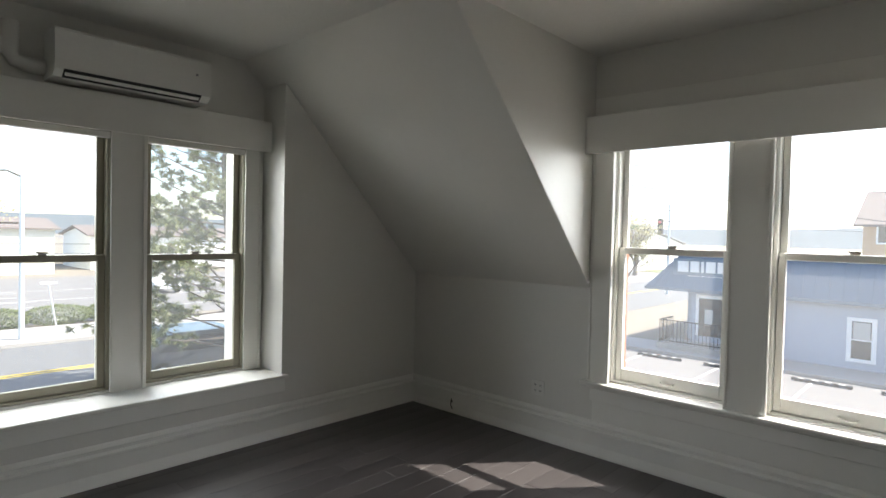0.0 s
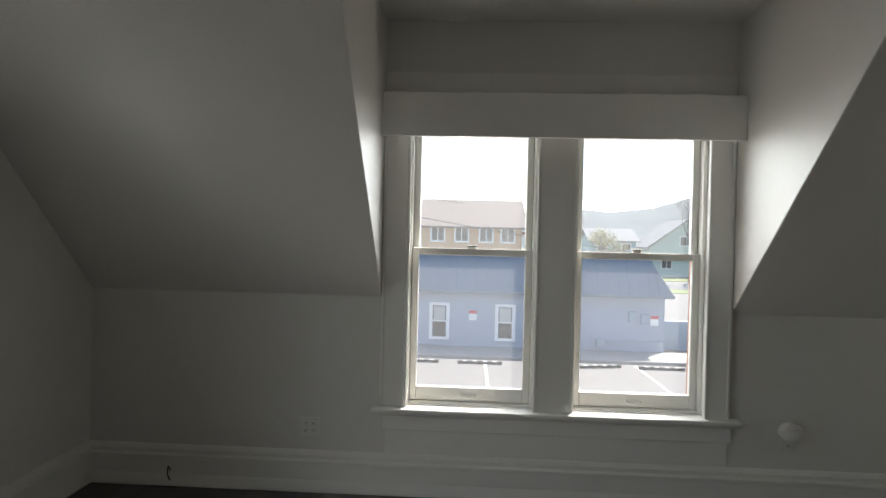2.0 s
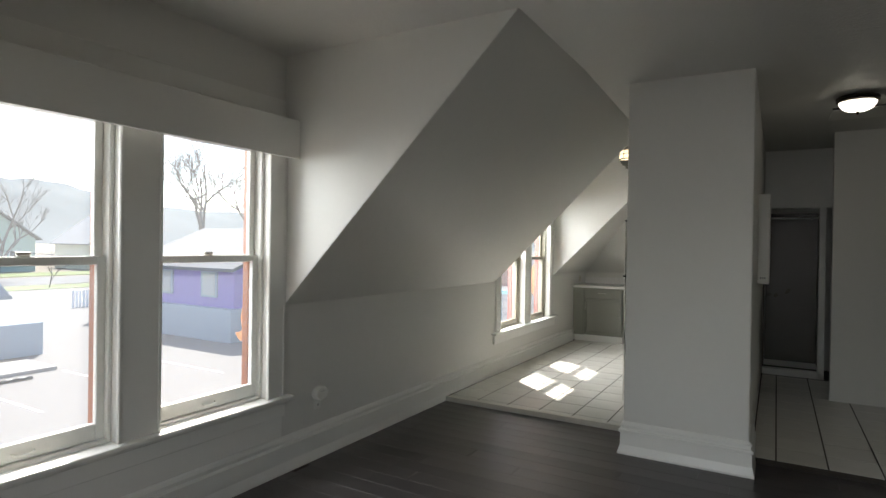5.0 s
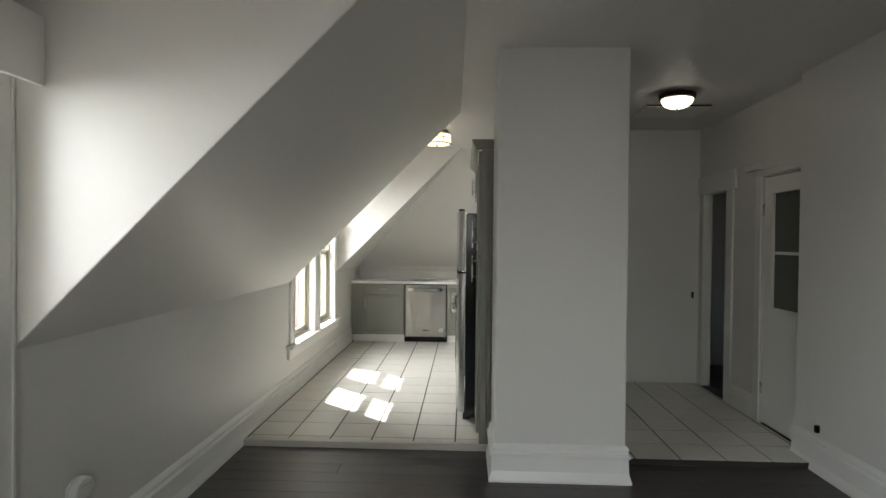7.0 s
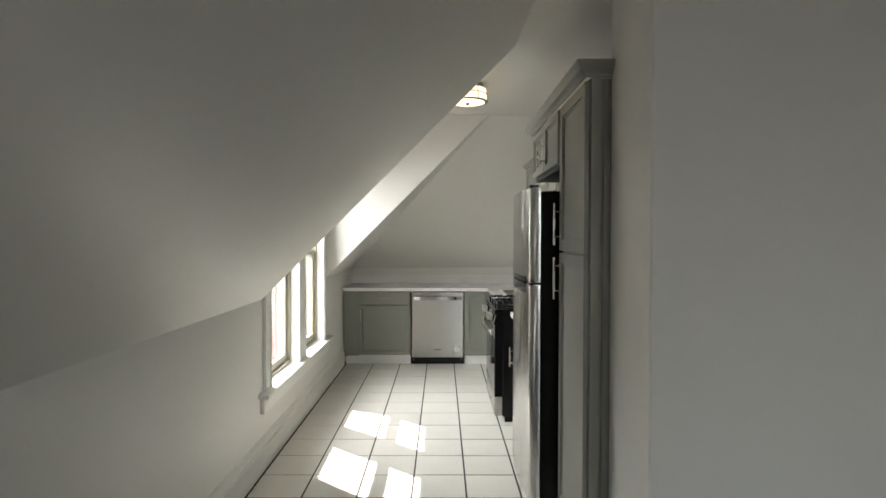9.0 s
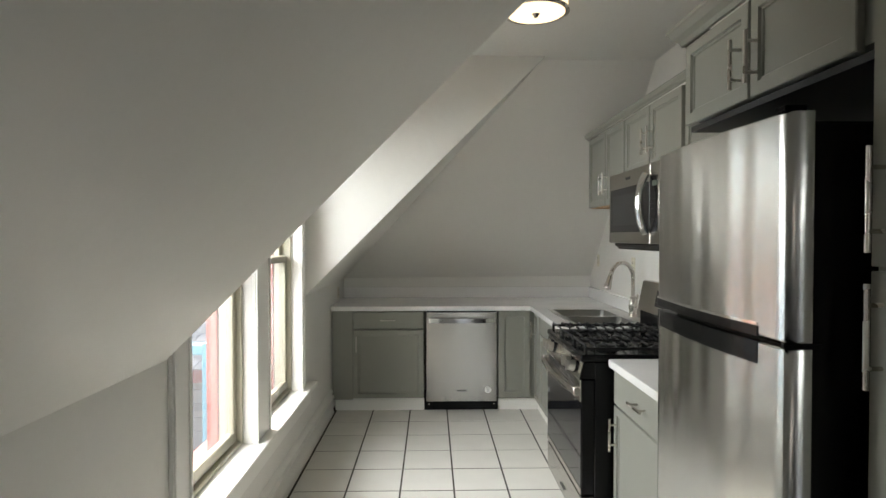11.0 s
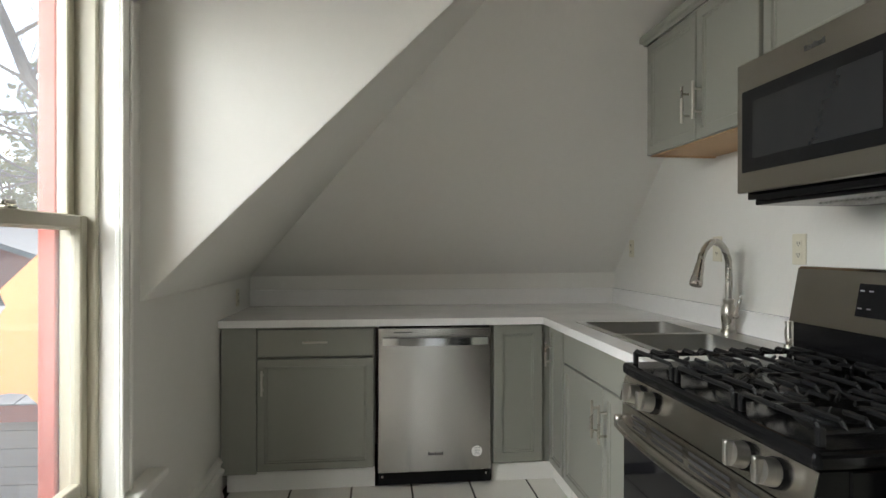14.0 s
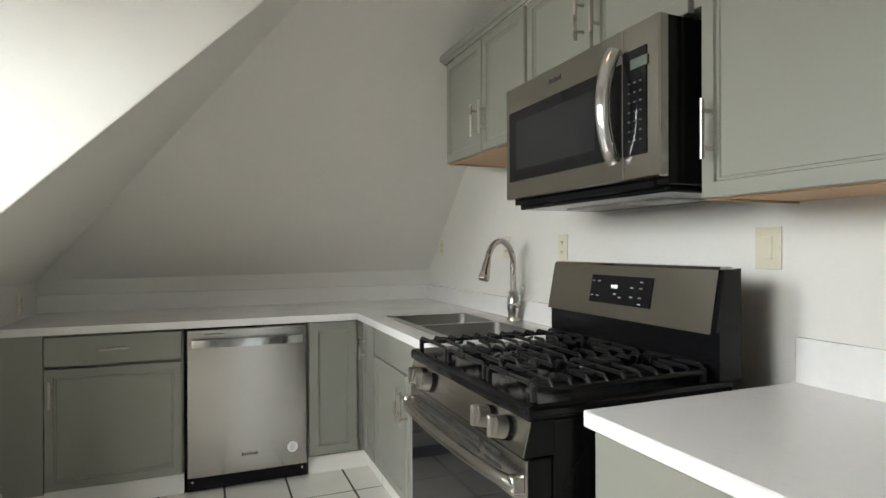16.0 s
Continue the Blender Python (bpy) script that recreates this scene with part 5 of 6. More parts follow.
ws = wheel_stop(20.9, 8.6)
for y in (6.2, 3.5, 1.2, -3.1, -5.3):
    copy_thing(ws, pose(20.9, y, GROUND + 0.012, 0, 0, 12 if y == -3.1 else 0))

# the blue-grey shop across the lot
SX = 23.75
u = thing("shop_building", (29, 2.3, GROUND), "blue-grey stucco shop with a blue metal mansard roof", "building")
part("wall", boxes((SX, -5.20, GROUND - 0.5, 36, 9.6, -0.70), (26.2, 9.6, GROUND - 0.5, 36, 10.6, -0.70)), BLUEWALL, u)
e0, e1, zt = -0.92, 0.62, 0
def mansard(x0, y0, x1, y1, z0, z1, run):
    bm = bmesh.new()
    lo = [bm.verts.new(p) for p in ((x0, y0, z0), (x1, y0, z0), (x1, y1, z0), (x0, y1, z0))]
    hi = [bm.verts.new(p) for p in ((x0 + run, y0 + run, z1), (x1 - run, y0 + run, z1), (x1 - run, y1 - run * 1.6, z1), (x0 + run, y1 - run * 1.6, z1))]
    bm.faces.new(lo[::-1]), bm.faces.new(hi)
    for k in range(4):
        bm.faces.new((lo[k], lo[(k + 1) % 4], hi[(k + 1) % 4], hi[k]))
    return bm
part("roof", mansard(SX - 0.35, -5.45, 36.4, 11.4, e0, 0.50, 0.75), BLUEROOF, u, "blue standing-seam metal roof")
for k in range(41):
    y = -5.35 + 0.41 * k
    yt = min(max(y, -5.45 + 0.75), 11.4 - 1.2)
    part("roof_seam", tube(bmesh.new(), [(SX - 0.355, y, e0 + 0.01), (SX + 0.395, yt, 0.51)], 0.014, 5), BLUEROOF, u)
part("fascia", boxes((SX - 0.37, -5.47, e0 - 0.10, SX - 0.34, 11.42, e0 + 0.02)), BLUEROOF, u)
for y in (6.7, 3.95, 1.24, -1.4):
    w = part("window", boxes((SX - 0.06, y - 0.42, -2.98, SX, y + 0.42, -2.86), (SX - 0.06, y - 0.42, -1.58, SX, y + 0.42, -1.46), (SX - 0.06, y - 0.42, -2.86, SX, y - 0.28, -1.58), (SX - 0.06, y + 0.28, -2.86, SX, y + 0.42, -1.58)), WHITE, u, "white-framed narrow window")
    part("pane", boxes((SX - 0.03, y - 0.28, -2.86, SX - 0.02, y + 0.28, -1.58)), PANE, w)
    part("blind", boxes((SX - 0.034, y - 0.24, -2.18, SX - 0.031, y + 0.24, -1.62)), BLIND, w)
    part("bar", boxes((SX - 0.04, y - 0.28, -2.24, SX - 0.02, y + 0.28, -2.19)), WHITE, w)
dr = part("door", boxes((SX - 0.07, 8.0, GROUND + 0.13, SX, 8.12, -1.12), (SX - 0.07, 9.28, GROUND + 0.13, SX, 9.40, -1.12), (SX - 0.07, 8.12, -1.26, SX, 9.28, -1.12)), WHITE, u, "white-framed glass shop door")
part("leaf", boxes((SX - 0.04, 8.12, GROUND + 0.13, SX - 0.02, 9.28, -1.26)), PANE, dr)
part("notice", boxes((SX - 0.043, 8.75, -2.35, SX - 0.041, 9.05, -1.7)), BLIND, dr)
part("meter_box", boxes((SX - 0.14, -4.05, -2.05, SX, -3.75, -1.6), (SX - 0.12, -4.55, -2.1, SX, -4.25, -1.7), bev=0.01), SLATE, u, "grey electric meter boxes")
part("pipe", tube(bmesh.new(), [(SX - 0.05, -5.15, -2.8), (SX - 0.05, -2.6, -2.8), (SX - 0.05, -2.4, -3.1)], 0.025, 6), SLATE, u)
part("gas_meter", boxes((SX - 0.3, -2.75, -3.05, SX - 0.06, -2.45, -2.72), bev=0.03), SLATE, u)
part("wall_lamp", boxes((SX - 0.12, 7.26, -2.10, SX, 7.50, -1.78), bev=0.01), DARKSLOT, u, "small square wall lamp")
for y in (2.57, -4.8):
    s = part("notice_sign", boxes((SX - 0.02, y - 0.16, -2.15, SX, y + 0.16, -1.75)), WHITE, u)
    part("notice_band", boxes((SX - 0.024, y - 0.16, -1.88, SX - 0.02, y + 0.16, -1.75)), SIGNRED, s)
words("house_number", "425", 0.22, Matrix.Translation((SX - 0.03, 9.25, -1.02 + 0.05)) @ pose(0, 0, 0, 90, 0, -90), DARKSLOT, u, 0.01)
# roof sign: the firm's name as plain blocks, the rest lettered
up = math.degrees(math.atan2(0.75, 1.54))
SG = Matrix.Translation((SX - 0.06, 10.15, -0.38)) @ pose(0, 0, 0, 90, 0, -90)
sg = bmesh.new()
for k, (a, b_) in enumerate(((0.0, 0.42), (0.50, 0.84), (0.92, 1.02), (1.10, 1.46), (1.54, 1.90), (1.98, 2.30))):
    box(sg, SX - 0.10, 10.15 - b_, -0.24, SX - 0.06, 10.15 - a, 0.20)
bd = part("sign_board", boxes((SX - 0.06, 7.6, -0.70, SX + 0.0, 10.35, 0.30)), BLUEROOF, u)
part("sign_shapes", sg, WHITE, bd, "white block shapes")
words("sign_text", "TITLE AGENCY", 0.27, Matrix.Translation((SX - 0.075, 9.75, -0.56)) @ pose(0, 0, 0, 90, 0, -90), WHITE, bd, 0.01)
u.location += Vector((0, -1.1, 0.46))
# porch rail
u = thing("porch_railing", (22.7, 8.7, GROUND + 0.13), "black metal porch railing at the shop door", "railing")
part("deck", boxes((22.3, 7.6, GROUND + 0.12, SX, 10.4, GROUND + 0.34)), CONCRETE, u)
for (x0, y0), (x1, y1) in (((22.35, 7.7), (22.35, 10.3)), ((22.35, 10.3), (23.7, 10.3))):
    d = Vector((x1 - x0, y1 - y0, 0))
    for z in (0.45, 1.25):
        part("rail", cyl(bmesh.new(), (x0, y0, GROUND + z), (x1, y1, GROUND + z), 0.022, seg=6), BLACK, u)
    n = int(d.length / 0.13)
    for k in range(n + 1):
        q = Vector((x0, y0, 0)) + d * k / n
        part("baluster", cyl(bmesh.new(), (q.x, q.y, GROUND + 0.34), (q.x, q.y, GROUND + 1.25), 0.012, seg=5), BLACK, u)

u.location.y -= 1.1


def house(name, x0, y0, x1, y1, base, eave, ridge, along, wall_m, roof_m, label, wins=(), over=0.4, side="x"):
    """A gabled house: wall, roof, windows on its west (x) face as (y, z, w, h)."""
    u = thing(name, ((x0 + x1) / 2, (y0 + y1) / 2, base), label, "house")
    w = bmesh.new()
    box(w, x0, y0, base, x1, y1, eave)
    part("wall", w, wall_m, u)
    if along == "y":
        xm = (x0 + x1) / 2
        g = slab([(x0, y0 + 0.01, eave), (x1, y0 + 0.01, eave), (xm, y0 + 0.01, ridge - 0.15)], (0, y1 - y0 - 0.02, 0))
        r = slab([(x0 - over, y0 - over, eave - 0.15), (xm, y0 - over, ridge), (x1 + over, y0 - over, eave - 0.15), (x1 + over, y0 - over, eave), (xm, y0 - over, ridge + 0.18), (x0 - over, y0 - over, eave)], (0, y1 - y0 + 2 * over, 0))
    else:
        ym = (y0 + y1) / 2
        g = slab([(x0 + 0.01, y0, eave), (x0 + 0.01, y1, eave), (x0 + 0.01, ym, ridge - 0.15)], (x1 - x0 - 0.02, 0, 0))
        r = slab([(x0 - over, y0 - over, eave - 0.15), (x0 - over, ym, ridge), (x0 - over, y1 + over, eave - 0.15), (x0 - over, y1 + over, eave), (x0 - over, ym, ridge + 0.18), (x0 - over, y0 - over, eave)], (x1 - x0 + 2 * over, 0, 0))
    part("gable", g, wall_m, u)
    part("roof", r, roof_m, u)
    for y, z, ww, hh in wins:
        f = part("window", boxes((x0 - 0.05, y - ww / 2 - 0.12, z - 0.12, x0 - 0.003, y + ww / 2 + 0.12, z + hh + 0.12)), WHITE, u)
        part("pane", boxes((x0 - 0.06, y - ww / 2, z, x0 - 0.051, y + ww / 2, z + hh)), PANE, f)
        part("bar", boxes((x0 - 0.07, y - 0.03, z, x0 - 0.061, y + 0.03, z + hh)), WHITE, f)
    return u


# two-storey tan block behind the shop
u = house("tan_building", 48, -2.6, 60, 5.75, GROUND, 2.85, 5.35, "y", TAN, SHINGLE, "tan two-storey building with a brown shingle roof",
          [(y, 1.65, 1.0, 1.1) for y in (-1.45, 0.35, 2.4, 4.4)], 0.5)
part("balcony", boxes((47.0, -4.5, 0.5, 50, -2.6, 0.62), (47.1, -4.4, 0.62, 47.25, -4.25, 2.3), (47.1, -3.4, 0.62, 47.25, -3.25, 2.3), (46.8, -4.7, 2.3, 50, -2.6, 2.5)), BROWNTRIM, u)
house("green_house", 88, -36.3, 97, -25.5, GROUND, 1.5, 5.7, "x", PALEGREEN, GREYSHINGLE, "pale green gabled house across the street", [(-30.9, 1.9, 1.8, 1.3), (-34, -1.6, 1.4, 1.4), (-28, -1.6, 1.4, 1.4)], 0.6)
house("teal_house", 92, -24.5, 101, -17.5, GROUND, 2.4, 4.3, "y", mat("teal_siding", (0.24, 0.36, 0.38), 0.7), GREYSHINGLE, "teal house with white windows", [(-23, 0.9, 1.3, 1.0), (-19.2, 0.9, 1.3, 1.0), (-21, -1.8, 1.4, 1.2)], 0.6)
house("cream_house", 88, -54, 98, -43.5, GROUND, 0.9, 5.2, "x", CREAM, GREYSHINGLE, "cream gabled house across the street", [(-48.7, 1.6, 1.5, 1.2)], 0.6)
house("white_house", 70, 34, 92, 50, GROUND, 1.0, 2.6, "y", WHITE, GREYSHINGLE, "long low white building by the crossing", [], 0.5)
u = house("purple_house", 22.6, -25.2, 30, -16.6, GROUND, 0.0, 1.75, "x", PURPLE, GREYSHINGLE, "purple clapboard house with a grey shingle roof", [], 0.45)
for k in range(17):
    part("clapboard", boxes((22.57, -25.2, -1.8 + 0.105 * k, 22.6, -16.57, -1.71 + 0.105 * k), (22.6, -16.6, -1.8 + 0.105 * k, 30, -16.57, -1.71 + 0.105 * k)), PURPLE, u)
for y in (-18.3, -21.2):
    f = part("window", boxes((22.50, y - 0.55, -1.35, 22.57, y + 0.55, -0.2)), SLATE, u)
    part("pane", boxes((22.48, y - 0.42, -1.25, 22.499, y + 0.42, -0.3)), BLIND, f)
for x in (24.2, 27.4):
    f = part("window", boxes((x - 0.55, -16.57, -1.35, x + 0.55, -16.50, -0.2)), SLATE, u)
    part("pane", boxes((x - 0.42, -16.499, -1.25, x + 0.42, -16.48, -0.3)), BLIND, f)
part("base_wall", boxes((22.3, -25.2, GROUND - 0.5, 33.5, -16.2, -1.8)), SLATE, u, "blue-grey block base wall")
u.location += Vector((-1.2, 2.35, 0.36))
u = house("red_house", 11.5, -32, 23, -21.5, GROUND, 0.5, 2.5, "y", REDWALL, GREYSHINGLE, "dark red clapboard house with a grey roof", [], 0.6)
for k in range(26):
    part("clapboard", boxes((11.47, -32, -2.9 + 0.125 * k, 11.5, -21.5, -2.79 + 0.125 * k), (11.5, -21.5, -2.9 + 0.125 * k, 23, -21.47, -2.79 + 0.125 * k)), REDWALL, u)
f = part("window", boxes((12.9, -21.46, -0.9, 14.2, -21.42, 0.1)), BLACK, u)
part("pane", boxes((13.0, -21.419, -0.8, 14.1, -21.40, 0.0)), PANE, f)
solo("utility_box", boxes((14.5, -21.46, -0.25, 14.95, -21.3, 0.3), bev=0.02), PLASTIC, "pale utility box on the red house", "utility box")
solo("recycling_bin", boxes((14.35, -21.2, -1.3, 15.05, -20.5, -0.5), (14.3, -21.25, -0.5, 15.1, -20.45, -0.42), bev=0.04), BIN, "blue plastic recycling bin", "bin")

# low wall beside the lot
solo("retaining_wall", boxes((25.0, -8.3, GROUND, 25.25, -6.6, GROUND + 1.25), bev=0.02), SLATE, "short blue-grey wall beside the shop corner", "wall")
solo("picket_fence", boxes(*[(40 + 0.0, -30 + 0.22 * k, GROUND, 40.05, -29.86 + 0.22 * k, GROUND + 1.1) for k in range(60)]), WHITE, "white picket fence far across the lot", "fence", "", "stuff")

# lower roof, teal stair rail and fence just below the kitchen window
u = thing("shed", (8.2, -13.4, GROUND), "low shed with a grey shingle roof and red fascia", "shed")
part("wall", boxes((5.2, -15.4, GROUND, 10.6, -11.7, -0.98)), CONCRETE, u)
for k in range(9):
    part("siding_board", boxes((5.2, -11.70, -3.2 + 0.25 * k, 10.6, -11.67, -2.97 + 0.25 * k)), CONCRETE, u)
part("roof", slab([(4.9, -11.4, -0.85), (10.9, -11.4, -0.85), (10.9, -15.7, 0.05), (4.9, -15.7, 0.05)], (0, 0, 0.06)), GREYSHINGLE, u)
part("fascia", boxes((4.9, -11.42, -1.02, 10.9, -11.38, -0.80)), REDTRIM, u)
for r in range(10):
    for c in range(18):
        x = 4.92 + 0.33 * c + (0.16 if r % 2 else 0)
        y = -11.37 - 0.42 * r
        z = -0.785 + 0.9 * (-11.4 - y) / 4.3
        part("shingle", slab([(x, y, z), (x + 0.31, y, z), (x + 0.31, y - 0.48, z + 0.092), (x, y - 0.48, z + 0.092)], (0, 0, 0.014)), GREYSHINGLE, u)
u = thing("stair_railing", (5.1, -5.5, GROUND), "teal painted stair landing rails below the window", "railing")
part("landing", boxes((4.95, -6.25, -0.21, 6.25, -4.70, -0.09)), CONCRETE, u, "grey boarded landing")
def rail(p, q, drop):
    """A top and a lower rail with upright balusters between."""
    p, q = Vector(p), Vector(q)
    m = (q - p).to_track_quat("X", "Z").to_matrix().to_4x4()
    L = (q - p).length
    for z in (0.0, -drop):
        part("rail", box(bmesh.new(), 0, -0.045, -0.03, L, 0.045, 0.03, bev=0.006, m=Matrix.Translation(p + Vector((0, 0, z))) @ m), TEAL, u)
    n = int(L / 0.17)
    for k in range(1, n):
        c = p.lerp(q, k / n)
        part("baluster", boxes((c.x - 0.02, c.y - 0.02, c.z - drop, c.x + 0.02, c.y + 0.02, c.z - 0.02)), TEAL, u)
rail((4.00, -4.75, 0.86), (6.2, -4.75, 0.86), 0.88)
rail((5.05, -6.2, 0.82), (6.2, -6.2, 0.72), 0.86)
rail((6.2, -4.80, 0.84), (6.2, -6.15, 0.84), 0.86)
for x, y, z in ((4.00, -4.75, 0.90), (5.05, -4.75, 0.88), (6.2, -4.75, 0.92), (5.05, -6.2, 0.88), (6.2, -6.2, 0.90)):
    part("post", boxes((x - 0.05, y - 0.05, GROUND, x + 0.05, y + 0.05, z), bev=0.006), TEAL, u)
part("brace", tube(bmesh.new(), [(5.08, -4.77, 0.80), (4.05, -4.77, 0.02)], 0.035, 6), TEAL, u)
solo("vent_pipe", cyl(bmesh.new(), (9.08, -12.0, -0.76), (9.08, -12.0, 0.5), 0.06, seg=12), WHITE, "white vent pipe standing on the shed roof", "pipe")
structure("ground_yard", boxes((8, -21.4, GROUND, 24, -15.8, -1.3)), SOIL, "raised bare earth yard of the red house")
u = thing("board_fence", (11, -16, -1.3), "weathered white board fence with turned posts", "fence")
for k in range(34):
    part("board", boxes((8.1 + 0.2 * k, -16.02, -1.3, 8.28 + 0.2 * k, -15.99, -0.62)), WHITE, u)
for x in (8.3, 10.85, 13.4, 14.9):
    part("post", box(lathe(bmesh.new(), [(0.05, 0.74), (0.09, 0.77), (0.05, 0.82), (0.08, 0.88), (0.05, 0.95), (0.0, 0.98)], (x, -15.93, -1.3), 12), x - 0.07, -16.0, -1.3, x + 0.07, -15.86, -0.56, bev=0.006), WHITE, u)

# scroll-sawn orange brackets beside the dormer windows
def bracket(name, y, z, s, label):
    u = thing(name, (WT, y, z), label, "bracket")
    pts = [(0.0, 0.53), (0.17, 0.36), (0.15, 0.31), (0.18, 0.27), (0.195, 0.20), (0.18, 0.12), (0.20, 0.10), (0.25, 0.09), (0.22, 0.05), (0.19, 0.035), (0.14, 0.045), (0.09, 0.04), (0.05, 0.0), (0.03, -0.04), (0.035, -0.08), (0.0, -0.15)]
    part("board", slab([(WT + 0.002 + a * s, y, z + b * s) for a, b in pts], (0, -0.05, 0)), ORANGE, u)
bracket("roof_bracket", -5.15, 0.80, 1.0, "orange scroll-sawn roof bracket outside the kitchen")
bracket("roof_bracket", 0.16, 0.80, 1.0, "orange scroll-sawn roof bracket outside the living room")
# ---- trees, poles, cars, hills ----
def limb(bm, p, d, length, r, depth, rng, tips, spread=0.75, bend=0.25, seg=6):
    """A tapered, bent limb that forks."""
    pts, rad = [p.copy()], [r]
    q, dd = p.copy(), d.normalized()
    n = 4
    for k in range(n):
        dd = (dd + Vector((rng.uniform(-1, 1), rng.uniform(-1, 1), rng.uniform(-0.5, 0.9))) * bend * 0.5).normalized()
        q = q + dd * length / n
        pts.append(q.copy())
        rad.append(r * (1 - 0.32 * (k + 1) / n))
    tube(bm, pts, rad, max(3, seg))
    if depth == 0:
        tips.append((q, dd))
        return
    for k in range(3 if depth > 1 else 4):
        w = Vector((rng.uniform(-1, 1), rng.uniform(-1, 1), rng.uniform(-0.3, 0.9))).normalized()
        start = pts[-1] if k < 2 else pts[rng.choice((2, 3))]
        limb(bm, start, (dd + w * spread).normalized(), length * rng.uniform(0.6, 0.82), rad[-1] * 0.82, depth - 1, rng, tips, spread, bend, seg - 1)


def leaves(bm, c, n, spread, size, rng, long=1.0):
    for k in range(n):
        p = c + Vector((rng.gauss(0, 1), rng.gauss(0, 1), rng.gauss(0, 0.8))) * spread
        a = Vector((rng.uniform(-1, 1), rng.uniform(-1, 1), rng.uniform(-1, 1))).normalized() * size * rng.uniform(0.6, 1.3)
        b = a.orthogonal().normalized() * size * 0.5
        bm.faces.new([bm.verts.new(p - a * long), bm.verts.new(p + b), bm.verts.new(p + a * long), bm.verts.new(p - b)])


def tree(name, loc, height, seed, label, leaf=None, per=6, size=0.1, r=None, depth=4, spread=0.75, lift=0.28, fuzz=0.35):
    rng = random.Random(seed)
    u = thing(name, loc, label, "tree")
    bm, tips = bmesh.new(), []
    limb(bm, Vector(loc) - Vector((0, 0, 0.1)), Vector((rng.uniform(-0.1, 0.1), rng.uniform(-0.1, 0.1), 1)), height * lift, r or height * 0.03, depth, rng, tips, spread)
    part("trunk", bm, BARK, u, "grey trunk and limbs")
    if leaf:
        lb = bmesh.new()
        for q, d in tips:
            leaves(lb, q, per, fuzz, size, rng)
        part("crown", lb, leaf, u)
    return u


def pine(name, loc, height, seed, label, r0=0.16, low=0.15):
    """A pine: straight trunk, whorls of drooping limbs, tufts of needles."""
    rng = random.Random(seed)
    u = thing(name, loc, label, "tree")
    tb, nb, bb = bmesh.new(), bmesh.new(), bmesh.new()
    b = Vector(loc)
    tube(tb, [b + Vector((0.12 * math.sin(k), 0.1 * math.cos(k * 1.3), height * k / 8)) for k in range(9)], [r0 * (1 - k / 9) + 0.02 for k in range(9)], 8)
    part("trunk", tb, BARK, u)
    n = int(height * 10)
    for k in range(n):
        f = low + (1 - low) * k / n
        a = k * 2.4 + rng.uniform(-0.4, 0.4)
        L = height * 0.34 * (1.05 - f) ** 0.7 * rng.uniform(0.6, 1.1) + 0.3
        p = b + Vector((0, 0, height * f))
        d = Vector((math.cos(a), math.sin(a), rng.uniform(-0.1, 0.35)))
        pts = [p + d * L * t + Vector((0, 0, 0.25 * L * t * t)) for t in (0, 0.35, 0.7, 1.0)]
        tube(bb, pts, [0.035, 0.025, 0.016, 0.008], 4)
        for t in range(int(7 + L * 7)):
            s = rng.uniform(0.25, 1.0) ** 0.7
            q = p + d * L * s + Vector((rng.gauss(0, 0.16), rng.gauss(0, 0.16), 0.25 * L * s * s + rng.gauss(0, 0.12)))
            for j in range(46):
                w = (d * 0.5 + Vector((rng.gauss(0, 1), rng.gauss(0, 1), rng.gauss(0.2, 0.8)))).normalized() * rng.uniform(0.12, 0.24)
                o = w.orthogonal().normalized() * 0.015
                nb.faces.new([nb.verts.new(q - o), nb.verts.new(q + o), nb.verts.new(q + w)])
    part("branches", bb, BARK, u)
    part("crown", nb, NEEDLE, u, "tufts of long green needles")
    return u


pine("pine_tree", (7.3, 15.0, GROUND + 0.14), 9.8, 4, "tall ponderosa pine beside the street", low=0.10)
pine("pine_tree", (19.4, -36, GROUND), 15, 9, "dark pine far beyond the red house", 0.25)
tree("bare_tree", (72, -25.5, GROUND), 14, 3, "bare tree standing across the lot", None, depth=6, r=0.26, spread=0.62)
tree("bare_tree", (75, -41, GROUND), 22, 12, "bare tree with twisted limbs", None, depth=6, r=0.40, spread=0.62)
tree("bare_tree", (75, -53, GROUND), 24, 21, "tall bare street tree behind the purple house", None, depth=7, r=0.50, spread=0.75)
tree("bare_tree", (75, -62, GROUND), 22, 22, "bare street tree with spreading limbs", None, depth=7, r=0.44, spread=0.75)
tree("bare_tree", (58, -24, GROUND), 5, 31, "thin young bare tree on the lawn", None, depth=4, r=0.06)
tree("bare_tree", (66, 30, GROUND), 10, 33, "bare tree beyond the shop", None, depth=4)
tree("blossom_tree", (60, -6.0, GROUND), 6.5, 41, "pink blossoming tree beside the tan building", BLOSSOM, 40, 0.10, depth=4, fuzz=0.4)
tree("budding_tree", (78, -16, GROUND), 9, 42, "tree with pale spring buds", BUD, 26, 0.10, depth=4, fuzz=0.45)
tree("budding_tree", (40, 19, GROUND), 7.5, 43, "pale flowering tree by the crossing", BUD, 30, 0.09, depth=4, fuzz=0.4)
tree("budding_tree", (5.0, 47, GROUND), 9.5, 44, "tree with fresh yellow-green buds by the lot", BUD, 14, 0.12, depth=4, fuzz=0.5)
tree("bare_tree", (3.2, 31.0, GROUND), 4.2, 45, "small bare tree beside the sidewalk", None, depth=4, r=0.06)
rng_lean = random.Random(46)
u = thing("bare_tree", (8.0, -17.2, -1.3), "big leaning bare tree near the red house", "tree")
tb, ends = bmesh.new(), []
